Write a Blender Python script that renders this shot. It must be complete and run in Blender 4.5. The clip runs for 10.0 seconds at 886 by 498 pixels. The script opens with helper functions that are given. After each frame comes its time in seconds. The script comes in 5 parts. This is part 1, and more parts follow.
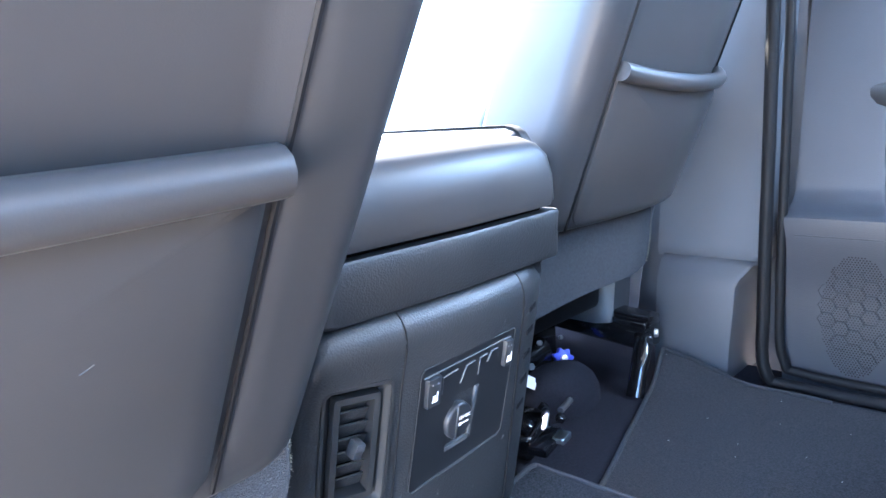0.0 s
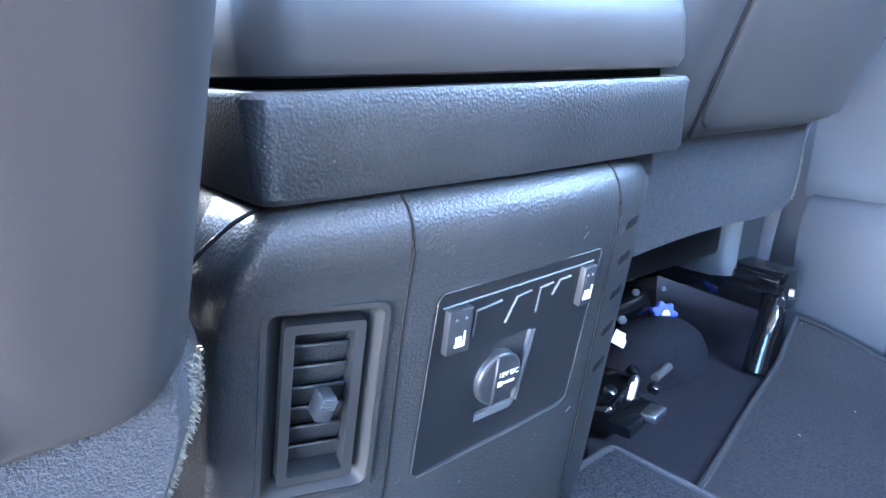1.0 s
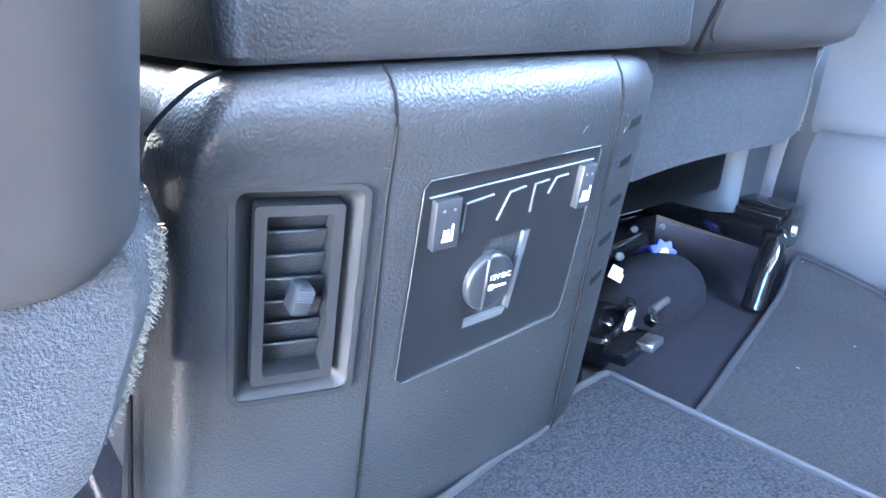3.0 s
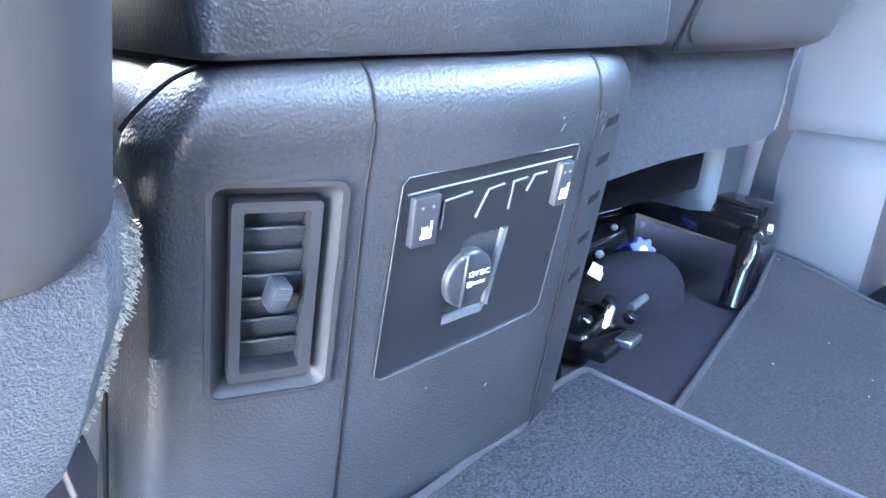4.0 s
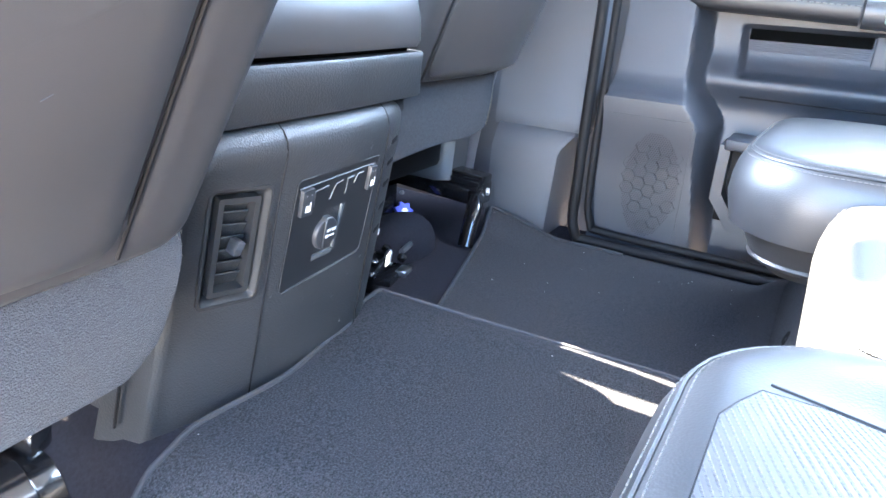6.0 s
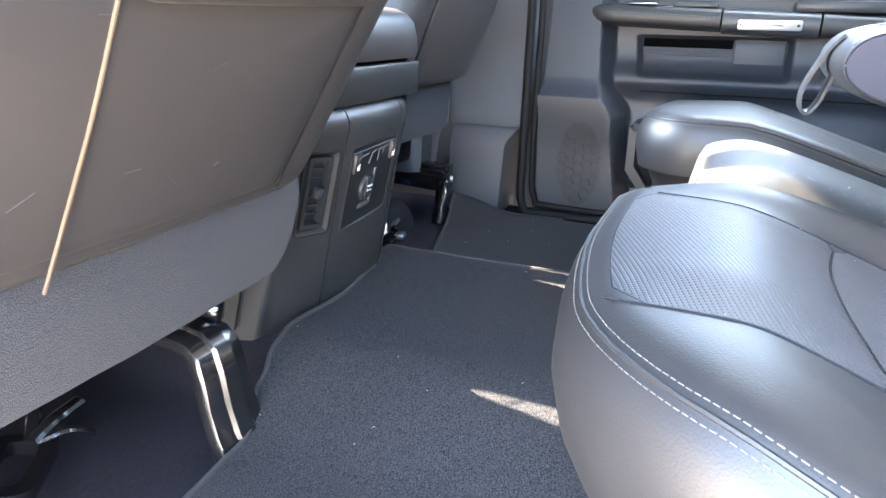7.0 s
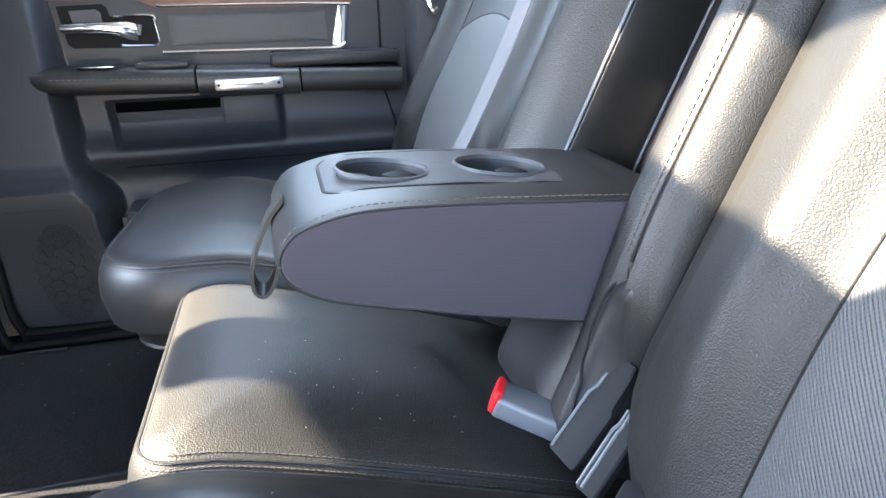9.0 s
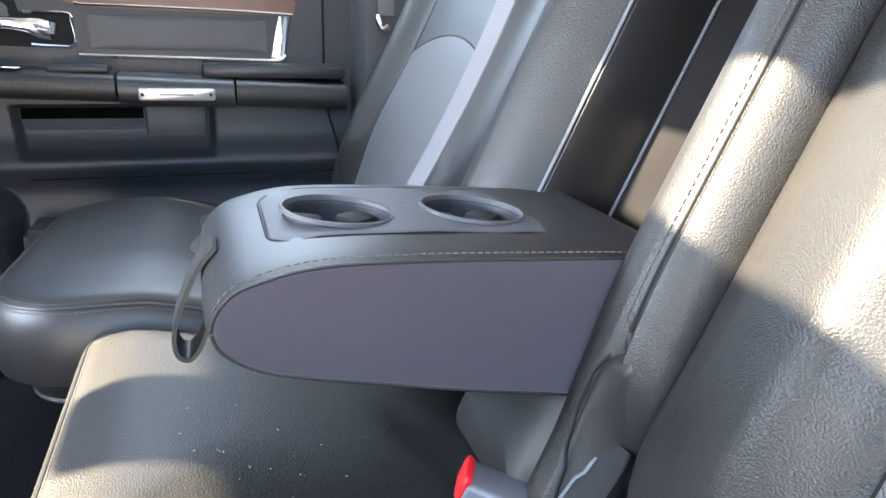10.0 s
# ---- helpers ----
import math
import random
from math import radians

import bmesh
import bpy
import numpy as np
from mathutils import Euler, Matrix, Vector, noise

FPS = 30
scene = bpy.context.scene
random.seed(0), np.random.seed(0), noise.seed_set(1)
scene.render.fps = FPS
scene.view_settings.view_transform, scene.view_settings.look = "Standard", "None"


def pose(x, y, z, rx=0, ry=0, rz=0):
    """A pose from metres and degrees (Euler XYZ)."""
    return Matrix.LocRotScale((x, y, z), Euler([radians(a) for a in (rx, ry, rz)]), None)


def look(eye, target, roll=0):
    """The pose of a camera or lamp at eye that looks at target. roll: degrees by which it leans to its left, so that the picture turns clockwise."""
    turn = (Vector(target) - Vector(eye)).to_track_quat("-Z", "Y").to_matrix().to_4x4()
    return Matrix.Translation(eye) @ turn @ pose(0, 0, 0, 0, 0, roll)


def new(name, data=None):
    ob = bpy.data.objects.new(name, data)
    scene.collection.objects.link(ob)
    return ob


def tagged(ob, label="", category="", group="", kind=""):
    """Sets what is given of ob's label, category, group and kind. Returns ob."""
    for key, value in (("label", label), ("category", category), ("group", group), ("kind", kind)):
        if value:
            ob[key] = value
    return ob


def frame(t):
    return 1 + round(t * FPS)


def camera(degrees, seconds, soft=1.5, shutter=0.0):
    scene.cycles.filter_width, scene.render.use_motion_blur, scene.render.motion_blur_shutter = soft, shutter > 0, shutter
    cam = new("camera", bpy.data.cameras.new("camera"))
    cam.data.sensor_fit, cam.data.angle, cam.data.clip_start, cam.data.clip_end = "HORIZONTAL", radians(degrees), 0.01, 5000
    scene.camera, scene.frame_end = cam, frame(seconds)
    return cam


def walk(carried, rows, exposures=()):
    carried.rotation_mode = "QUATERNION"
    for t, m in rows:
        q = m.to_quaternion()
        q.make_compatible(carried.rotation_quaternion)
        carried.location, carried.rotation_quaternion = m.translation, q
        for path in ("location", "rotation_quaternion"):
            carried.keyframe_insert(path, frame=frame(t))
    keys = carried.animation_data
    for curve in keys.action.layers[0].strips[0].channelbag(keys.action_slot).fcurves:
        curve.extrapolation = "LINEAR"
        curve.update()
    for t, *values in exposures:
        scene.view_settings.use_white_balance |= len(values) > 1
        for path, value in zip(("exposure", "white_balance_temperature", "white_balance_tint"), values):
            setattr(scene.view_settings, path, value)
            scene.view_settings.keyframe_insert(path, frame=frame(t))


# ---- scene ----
from mathutils.bvhtree import BVHTree

cam = camera(67.0, 10.0)
EXPOSURES = [(0.0, 6.2, 4950, 10), (0.5, 6.3, 4700, 10), (1.0, 6.9, 4700, 10), (2.0, 7.58, 4850, 10), (4.5, 7.58, 4850, 10), (5.5, 7.08, 5150, 10), (6.8, 5.80, 5800, 10), (7.0, 5.65, 5850, 10), (7.5, 5.48, 5850, 10), (8.0, 4.92, 5700, 10), (8.5, 4.60, 5750, 10), (9.0, 4.46, 5850, 10), (10.0, 4.5, 6000, 10)]
PATH = [
    (0, (-0.345, -0.324, 0.432), (1.055, 1.049, 0.042), -3.9),
    (0.5, (-0.244, -0.248, 0.398), (0.989, 1.275, -0.002), -0.8),
    (1, (-0.201, -0.217, 0.352), (0.952, 1.327, -0.181), -0.9),
    (1.5, (-0.187, -0.209, 0.326), (0.935, 1.323, -0.303), -1.3),
    (2, (-0.189, -0.209, 0.319), (0.942, 1.306, -0.336), -0.8),
    (3.5, (-0.19, -0.21, 0.315), (0.956, 1.297, -0.33), 0.0),
    (4, (-0.189, -0.211, 0.315), (0.988, 1.267, -0.34), 0.2),
    (4.5, (-0.197, -0.214, 0.319), (1.016, 1.225, -0.357), 0.4),
    (5, (-0.217, -0.245, 0.371), (1.192, 0.967, -0.367), 1.7),
    (5.2, (-0.233, -0.254, 0.394), (1.291, 0.794, -0.366), 3.4),
    (5.5, (-0.289, -0.306, 0.412), (1.302, 0.641, -0.343), 3.5),
    (5.7, (-0.337, -0.322, 0.409), (1.276, 0.598, -0.335), 3.7),
    (6.8, (-0.669, -0.383, 0.396), (1.015, 0.46, -0.274), 3.1),
    (7, (-0.713, -0.39, 0.395), (1.032, 0.344, -0.248), 1.3),
    (7.2, (-0.738, -0.407, 0.392), (1.081, 0.156, -0.222), -0.1),
    (7.5, (-0.737, -0.413, 0.415), (1.163, -0.218, -0.177), -0.1),
    (8, (-0.643, -0.458, 0.447), (1.271, -0.665, -0.094), 0.3),
    (8.5, (-0.554, -0.49, 0.475), (1.337, -0.821, -0.087), -0.9),
    (9, (-0.459, -0.482, 0.519), (1.372, -0.904, -0.165), -1.7),
    (9.5, (-0.379, -0.471, 0.524), (1.397, -1.037, -0.2), 0.2),
    (10, (-0.38, -0.477, 0.519), (1.409, -1.108, -0.115), 2.1),
]
walk(cam, [(t, look(eye, target, roll)) for t, eye, target, roll in PATH],
     exposures=EXPOSURES)

# ---- light ----
world = bpy.data.worlds.new("sky")
scene.world = world
world.use_nodes = True
wn = world.node_tree.nodes
sky = wn.new("ShaderNodeTexSky")
sky.sky_type, sky.sun_disc = "NISHITA", False
SUN_EL, SUN_AZ = radians(40), radians(8)
sky.sun_elevation, sky.sun_rotation = SUN_EL, SUN_AZ
world.node_tree.links.new(sky.outputs[0], wn["Background"].inputs[0])
wn["Background"].inputs[1].default_value = 0.08
sun = new("sun", bpy.data.lights.new("sun", "SUN"))
sun.data.energy, sun.data.angle, sun.data.color = 3.3, radians(0.6), (1.0, 0.79, 0.52)
to_sun = Vector((math.sin(SUN_AZ) * math.cos(SUN_EL), math.cos(SUN_AZ) * math.cos(SUN_EL), math.sin(SUN_EL)))
sun.matrix_world = look(to_sun * 10, (0, 0, 0))


def sky_window(name, at, target, width, height, watts, color=(0.86, 0.93, 1.0)):
    """Daylight through an opening of the cab."""
    lamp = new(name, bpy.data.lights.new(name, "AREA"))
    lamp.data.shape, lamp.data.size, lamp.data.size_y, lamp.data.energy = "RECTANGLE", width, height, watts
    lamp.data.color = color
    lamp.matrix_world = look(at, target)


sky_window("doorway_daylight", (-1.25, -0.16, 1.25), (0.1, -0.24, 0.25), 0.8, 0.8, 2.1, (0.74, 0.87, 1.0))
sky_window("doorway_ground_light", (-0.88, -0.17, 0.13), (-0.40, -0.24, 0.20), 0.45, 0.36, 0.40, (1.0, 0.82, 0.63))
sky_window("windscreen_daylight", (0.0, 1.15, 0.98), (0.0, 0.1, 0.35), 1.2, 0.5, 4.0)
sky_window("window_daylight", (0.81, -0.50, 0.80), (0.0, -0.46, 0.3), 0.45, 0.30, 0.36, (0.78, 0.89, 1.0))
sky_window("rear_window_daylight", (0.0, -1.10, 0.86), (0.0, 0.0, 0.30), 1.2, 0.34, 0.30, (0.70, 0.85, 1.0))


# ---- materials ----
def mat(name, color, rough=0.5, metal=0.0, grain=None, tint=None, coat=0.0, spec=0.5, sheen=0.0):
    """A principled material. grain: (kind, scale, strength, distance); tint: (second colour, scale, contrast)."""
    m = bpy.data.materials.new(name)
    m.use_nodes = True
    nt = m.node_tree
    b = nt.nodes["Principled BSDF"]
    b.inputs["Roughness"].default_value, b.inputs["Metallic"].default_value = rough, metal
    b.inputs["Coat Weight"].default_value, b.inputs["Specular IOR Level"].default_value = coat, spec
    b.inputs["Sheen Weight"].default_value = sheen
    co = nt.nodes.new("ShaderNodeTexCoord")
    big = nt.nodes.new("ShaderNodeTexNoise")
    big.inputs["Scale"].default_value, big.inputs["Detail"].default_value = (tint[1] if tint else 9.0), 6.0
    nt.links.new(co.outputs["Object"], big.inputs["Vector"])
    ramp = nt.nodes.new("ShaderNodeValToRGB")
    spread = tint[2] if tint else 0.3
    ramp.color_ramp.elements[0].position, ramp.color_ramp.elements[1].position = 0.5 - spread / 2, 0.5 + spread / 2
    second = tint[0] if tint else tuple(c * 1.18 + 0.002 for c in color)
    ramp.color_ramp.elements[0].color, ramp.color_ramp.elements[1].color = (*color, 1), (*second, 1)
    nt.links.new(big.outputs["Fac"], ramp.inputs["Fac"])
    nt.links.new(ramp.outputs["Color"], b.inputs["Base Color"])
    wear = nt.nodes.new("ShaderNodeMapRange")
    wear.inputs["To Min"].default_value, wear.inputs["To Max"].default_value = max(0.02, rough - 0.07), min(1, rough + 0.08)
    nt.links.new(big.outputs["Fac"], wear.inputs["Value"])
    nt.links.new(wear.outputs["Result"], b.inputs["Roughness"])
    if grain:
        kind, scale, strength, dist = grain
        bump = nt.nodes.new("ShaderNodeBump")
        bump.inputs["Strength"].default_value, bump.inputs["Distance"].default_value = strength, dist
        if kind == "cells":
            warp = nt.nodes.new("ShaderNodeTexNoise")
            warp.inputs["Scale"].default_value = scale * 0.5
            nt.links.new(co.outputs["Object"], warp.inputs["Vector"])
            mixv = nt.nodes.new("ShaderNodeVectorMath")
            mixv.operation = "MULTIPLY_ADD"
            mixv.inputs[1].default_value = (0.4 / scale,) * 3
            nt.links.new(warp.outputs["Color"], mixv.inputs[0])
            nt.links.new(co.outputs["Object"], mixv.inputs[2])
            tex = nt.nodes.new("ShaderNodeTexVoronoi")
            tex.feature = "SMOOTH_F1"
            tex.inputs["Scale"].default_value, tex.inputs["Smoothness"].default_value = scale, 0.5
            nt.links.new(mixv.outputs[0], tex.inputs["Vector"])
            lim = nt.nodes.new("ShaderNodeMapRange")
            lim.inputs["From Min"].default_value, lim.inputs["From Max"].default_value = 0.05, 0.75
            lim.inputs["To Min"].default_value, lim.inputs["To Max"].default_value = 1.0, 0.0
            nt.links.new(tex.outputs["Distance"], lim.inputs["Value"])
            nt.links.new(lim.outputs["Result"], bump.inputs["Height"])
        elif kind == "noise":
            tex = nt.nodes.new("ShaderNodeTexNoise")
            tex.inputs["Scale"].default_value, tex.inputs["Detail"].default_value = scale, 4.0
            nt.links.new(co.outputs["Object"], tex.inputs["Vector"])
            nt.links.new(tex.outputs["Fac"], bump.inputs["Height"])
        elif kind == "ribs":
            tex = nt.nodes.new("ShaderNodeTexWave")
            tex.bands_direction = "Z" if strength < 0 else "X"
            bump.inputs["Strength"].default_value = abs(strength)
            tex.inputs["Scale"].default_value = scale
            nt.links.new(co.outputs["Object"], tex.inputs["Vector"])
            nt.links.new(tex.outputs["Fac"], bump.inputs["Height"])
        nt.links.new(bump.outputs["Normal"], b.inputs["Normal"])
    return m


def perforated(name, color, step, rot=(0, 0, 0), rough=0.5, depth=0.75, spec=0.5):
    """Leather with rows of small punched holes, in the plane that rot turns to."""
    m = mat(name, color, rough, spec=spec)
    nt = m.node_tree
    b = nt.nodes["Principled BSDF"]
    co = nt.nodes.new("ShaderNodeTexCoord")
    mp = nt.nodes.new("ShaderNodeMapping")
    mp.inputs["Rotation"].default_value = [radians(a) for a in rot]
    mp.inputs["Scale"].default_value = (1 / step,) * 3
    nt.links.new(co.outputs["Object"], mp.inputs["Vector"])
    sep = nt.nodes.new("ShaderNodeSeparateXYZ")
    nt.links.new(mp.outputs["Vector"], sep.inputs[0])
    waves = []
    for axis in (0, 1):
        k = nt.nodes.new("ShaderNodeMath")
        k.operation, k.inputs[1].default_value = "MULTIPLY", 2 * math.pi
        nt.links.new(sep.outputs[axis], k.inputs[0])
        s = nt.nodes.new("ShaderNodeMath")
        s.operation = "SINE"
        nt.links.new(k.outputs[0], s.inputs[0])
        waves.append(s)
    dots = nt.nodes.new("ShaderNodeMath")
    dots.operation, dots.inputs[1].default_value, dots.inputs[2].default_value = "MULTIPLY_ADD", 0.32, 0.68
    nt.links.new(waves[1].outputs[0], dots.inputs[0])
    mul = nt.nodes.new("ShaderNodeMath")
    mul.operation = "MULTIPLY"
    nt.links.new(waves[0].outputs[0], mul.inputs[0])
    nt.links.new(dots.outputs[0], mul.inputs[1])
    hole = nt.nodes.new("ShaderNodeMapRange")
    hole.inputs["From Min"].default_value, hole.inputs["From Max"].default_value = 0.1, 0.8
    hole.inputs["To Min"].default_value, hole.inputs["To Max"].default_value = 1.0, 1 - 0.9 * depth
    nt.links.new(mul.outputs[0], hole.inputs["Value"])
    bump = nt.nodes.new("ShaderNodeBump")
    bump.inputs["Strength"].default_value, bump.inputs["Distance"].default_value = depth, 0.0012
    nt.links.new(hole.outputs["Result"], bump.inputs["Height"])
    nt.links.new(bump.outputs["Normal"], b.inputs["Normal"])
    dark = nt.nodes.new("ShaderNodeMix")
    dark.data_type = "RGBA"
    dark.inputs[6].default_value = (0.004, 0.004, 0.004, 1)
    nt.links.new(hole.outputs["Result"], dark.inputs[0])
    nt.links.new(b.inputs["Base Color"].links[0].from_socket, dark.inputs[7])
    nt.links.new(dark.outputs[2], b.inputs["Base Color"])
    return m


PLASTIC = mat("grained black plastic", (0.018, 0.0193, 0.0215), 0.43, grain=("cells", 640, 0.30, 0.0007), tint=((0.024, 0.0255, 0.0285), 14, 0.4))
SMOOTH = mat("satin black plastic", (0.020, 0.022, 0.026), 0.40, grain=("noise", 900, 0.12, 0.0004))
PANELBLACK = mat("matte black panel", (0.009, 0.010, 0.012), 0.36)
PILLARGREY = mat("light grey pillar plastic", (0.076, 0.081, 0.092), 0.80, spec=0.25, grain=("noise", 1400, 0.25, 0.0004), tint=((0.088, 0.093, 0.105), 7, 0.5))
INLAY = mat("mid grey padded vinyl", (0.055, 0.059, 0.070), 0.5, grain=("cells", 700, 0.2, 0.0004))
STALKGREY = mat("dark grey sleeve plastic", (0.017, 0.0185, 0.020), 0.60, spec=0.10, grain=("noise", 900, 0.15, 0.0004))
GREYPLASTIC = mat("grey soft plastic", (0.046, 0.049, 0.058), 0.60, grain=("noise", 1400, 0.25, 0.0004), tint=((0.055, 0.058, 0.068), 7, 0.5))
DOORPLASTIC = mat("dark door plastic", (0.023, 0.0262, 0.034), 0.47, grain=("cells", 700, 0.25, 0.0004), tint=((0.029, 0.0325, 0.042), 6, 0.5))
TRIMGREY = mat("grey frame plastic", (0.060, 0.064, 0.071), 0.45)
LEATHER = mat("black leather", (0.0155, 0.0157, 0.016), 0.50, spec=0.55, grain=("cells", 900, 0.42, 0.0006), tint=((0.017, 0.017, 0.017), 11, 0.4))
LEATHERSOFT = mat("smooth black leather", (0.014, 0.0143, 0.0155), 0.46, grain=("cells", 800, 0.14, 0.0004), tint=((0.018, 0.018, 0.0195), 8, 0.4))
VINYL = mat("dark grey vinyl seat back", (0.034, 0.033, 0.0345), 0.42, grain=("noise", 1200, 0.12, 0.0003), tint=((0.044, 0.0425, 0.0435), 6, 0.5))
PERF_FLAT = perforated("perforated cushion leather", (0.038, 0.038, 0.043), 0.0026, (0, 0, 70), 0.48, 0.62, 0.6)
PERF_BACK = perforated("perforated backrest leather", (0.062, 0.066, 0.071), 0.0020, (90, 0, -45), 0.52, 0.66, 0.9)
CLOTH = mat("purple grey cloth", (0.028, 0.027, 0.039), 0.85, grain=("noise", 2600, 0.35, 0.0006), tint=((0.034, 0.033, 0.047), 12, 0.5), sheen=0.2)
CARPET = mat("charcoal loop carpet", (0.0100, 0.0105, 0.0125), 0.95, grain=("noise", 700, 0.9, 0.003), tint=((0.042, 0.043, 0.050), 560, 0.34), spec=0.1)
CARPETDARK = mat("black fine carpet", (0.010, 0.010, 0.014), 0.95, grain=("noise", 1300, 0.6, 0.0015), tint=((0.020, 0.020, 0.027), 260, 0.5), spec=0.1)
MATDARK = mat("dusty fine mat carpet", (0.018, 0.0182, 0.021), 0.95, grain=("noise", 1300, 0.6, 0.0015), tint=((0.040, 0.040, 0.045), 420, 0.4), spec=0.1)
FELT = mat("grey felt carpet", (0.021, 0.0225, 0.027), 0.95, grain=("noise", 900, 0.9, 0.0028), tint=((0.044, 0.046, 0.053), 700, 0.4), sheen=0.1, spec=0.2)
BINDING = mat("carpet edge binding", (0.015, 0.016, 0.020), 0.8, grain=("noise", 1500, 0.5, 0.001))
RUBBER = mat("black rubber", (0.005, 0.005, 0.006), 0.60, spec=0.18)
BLACKPAINT = mat("glossy black painted steel", (0.005, 0.005, 0.006), 0.16, coat=0.4)
CHROME = mat("chrome", (0.85, 0.85, 0.87), 0.07, metal=1.0)
SATINMETAL = mat("satin metal", (0.55, 0.56, 0.58), 0.3, metal=1.0)
WOOD = mat("brown wood veneer", (0.085, 0.036, 0.024), 0.42, coat=0.12, tint=((0.13, 0.056, 0.035), 40, 0.5))
RED = mat("red plastic", (0.62, 0.018, 0.022), 0.35)
BLUE = mat("blue plastic", (0.05, 0.07, 0.55), 0.4)
RIBBED = mat("ribbed pocket lining", (0.030, 0.033, 0.044), 0.5, grain=("ribs", 100, -0.5, 0.001))
VENT = mat("matte vent plastic", (0.011, 0.0116, 0.013), 0.62, spec=0.35)
GREYBLOCK = mat("grey plastic", (0.11, 0.115, 0.13), 0.45)
WEB = mat("grey belt webbing", (0.125, 0.125, 0.14), 0.7, grain=("ribs", 900, 0.3, 0.0005))
THREAD = mat("grey thread", (0.075, 0.072, 0.068), 0.7)
BAY = mat("dark smooth bay lining", (0.010, 0.0095, 0.010), 0.34, grain=("cells", 700, 0.1, 0.0003))
# frayed felt fibres, paler than the felt to paint the sun on them
FRAY = mat("frayed fibres in a sunlit tone", (0.17, 0.16, 0.135), 0.9, spec=0.1)
# near-black without gloss: paints the shade inside gaps and recesses
GAP_SHADE = mat("painted gap shade", (0.002, 0.002, 0.002), 0.9, spec=0.0)
PALE = mat("pale grey plastic", (0.30, 0.30, 0.30), 0.5)
# copy of the seat felt, its tone set for the passenger side's light
FELT_PASSENGER = mat("grey felt in passenger side light", (0.032, 0.034, 0.039), 0.95, grain=("noise", 700, 0.7, 0.002), tint=((0.052, 0.055, 0.062), 300, 0.5), spec=0.2)
TANPIPE = mat("tan seam piping", (0.10, 0.078, 0.057), 0.9, spec=0.1)
WHITEPRINT = mat("white print", (0.8, 0.8, 0.8), 0.5)
HEADLINER = mat("light grey headliner", (0.45, 0.45, 0.44), 0.95, grain=("noise", 1200, 0.3, 0.001))
CONCRETE = mat("sandy ground", (0.48, 0.38, 0.27), 0.9, grain=("noise", 60, 0.4, 0.004), tint=((0.40, 0.31, 0.22), 3, 0.5))
BODYPAINT = mat("white car paint", (0.72, 0.72, 0.72), 0.25, coat=0.5)
TINTED = bpy.data.materials.new("tinted privacy glass")
TINTED.use_nodes = True
tb = TINTED.node_tree.nodes["Principled BSDF"]
tb.inputs["Transmission Weight"].default_value, tb.inputs["Roughness"].default_value, tb.inputs["IOR"].default_value = 1.0, 0.0, 1.45
tb.inputs["Base Color"].default_value = (0.30, 0.33, 0.34, 1)


# ---- building helpers ----
def put(name, bm, material, smooth=True):
    me = bpy.data.meshes.new(name)
    bmesh.ops.recalc_face_normals(bm, faces=bm.faces[:])
    bm.to_mesh(me)
    bm.free()
    me.materials.append(material)
    if smooth:
        me.polygons.foreach_set("use_smooth", [True] * len(me.polygons))
        me.set_sharp_from_angle(angle=radians(38))
    return new(name, me)


def part(name, bm, material, parent, label="", smooth=True):
    ob = put(name, bm, material, smooth)
    ob.parent = parent
    ob.matrix_parent_inverse = parent.matrix_basis.inverted() if parent.type == "EMPTY" else Matrix()
    return tagged(ob, label)


def root(name, at, label, category, group="", kind=""):
    ob = new(name)
    ob.empty_display_size = 0.05
    ob.location = at
    return tagged(ob, label, category, group, kind)


def grow(bm, other):
    """Moves another bmesh's faces into bm."""
    me = bpy.data.meshes.new("tmp")
    other.to_mesh(me)
    other.free()
    bm.from_mesh(me)
    bpy.data.meshes.remove(me)
    return bm


def box(lo, hi, r=0.004, seg=2, m=None):
    bm = bmesh.new()
    bmesh.ops.create_cube(bm, size=1)
    lo, hi = Vector(lo), Vector(hi)
    for v in bm.verts:
        v.co = Vector([(a + b) / 2 + c * (b - a) for a, b, c in zip(lo, hi, v.co)])
    if r:
        bmesh.ops.bevel(bm, geom=bm.edges[:], offset=r, segments=seg, affect="EDGES", profile=0.5)
    if m:
        bm.transform(m)
    return bm


def loft(rings, closed=True, caps=True):
    """Joins rings of equal length into one skin."""
    bm = bmesh.new()
    rows = [[bm.verts.new(p) for p in ring] for ring in rings]
    n = len(rows[0])
    for a, b in zip(rows, rows[1:]):
        for i in range(n if closed else n - 1):
            bm.faces.new((a[i], a[(i + 1) % n], b[(i + 1) % n], b[i]))
    if caps and closed:
        bm.faces.new(rows[0])
        bm.faces.new(rows[-1])
    return bm


def tube(pts, r, n=8, closed=False, flat=1.0):
    """A round (or flattened) cord along pts."""
    pts = [Vector(p) for p in pts]
    rings, up = [], Vector((0, 0, 1))
    for i, p in enumerate(pts):
        a = pts[i - 1] if (i or closed) else p
        b = pts[(i + 1) % len(pts)] if (i < len(pts) - 1 or closed) else p
        d = (b - a).normalized()
        side = d.cross(up)
        side = side.normalized() if side.length > 1e-4 else Vector((1, 0, 0))
        top = side.cross(d)
        rings.append([p + r * (math.cos(k * 2 * math.pi / n) * side + flat * math.sin(k * 2 * math.pi / n) * top) for k in range(n)])
    if closed:
        rings.append(rings[0])
        bm = loft(rings, caps=False)
        bmesh.ops.remove_doubles(bm, verts=bm.verts[:], dist=1e-6)
        return bm
    return loft(rings)


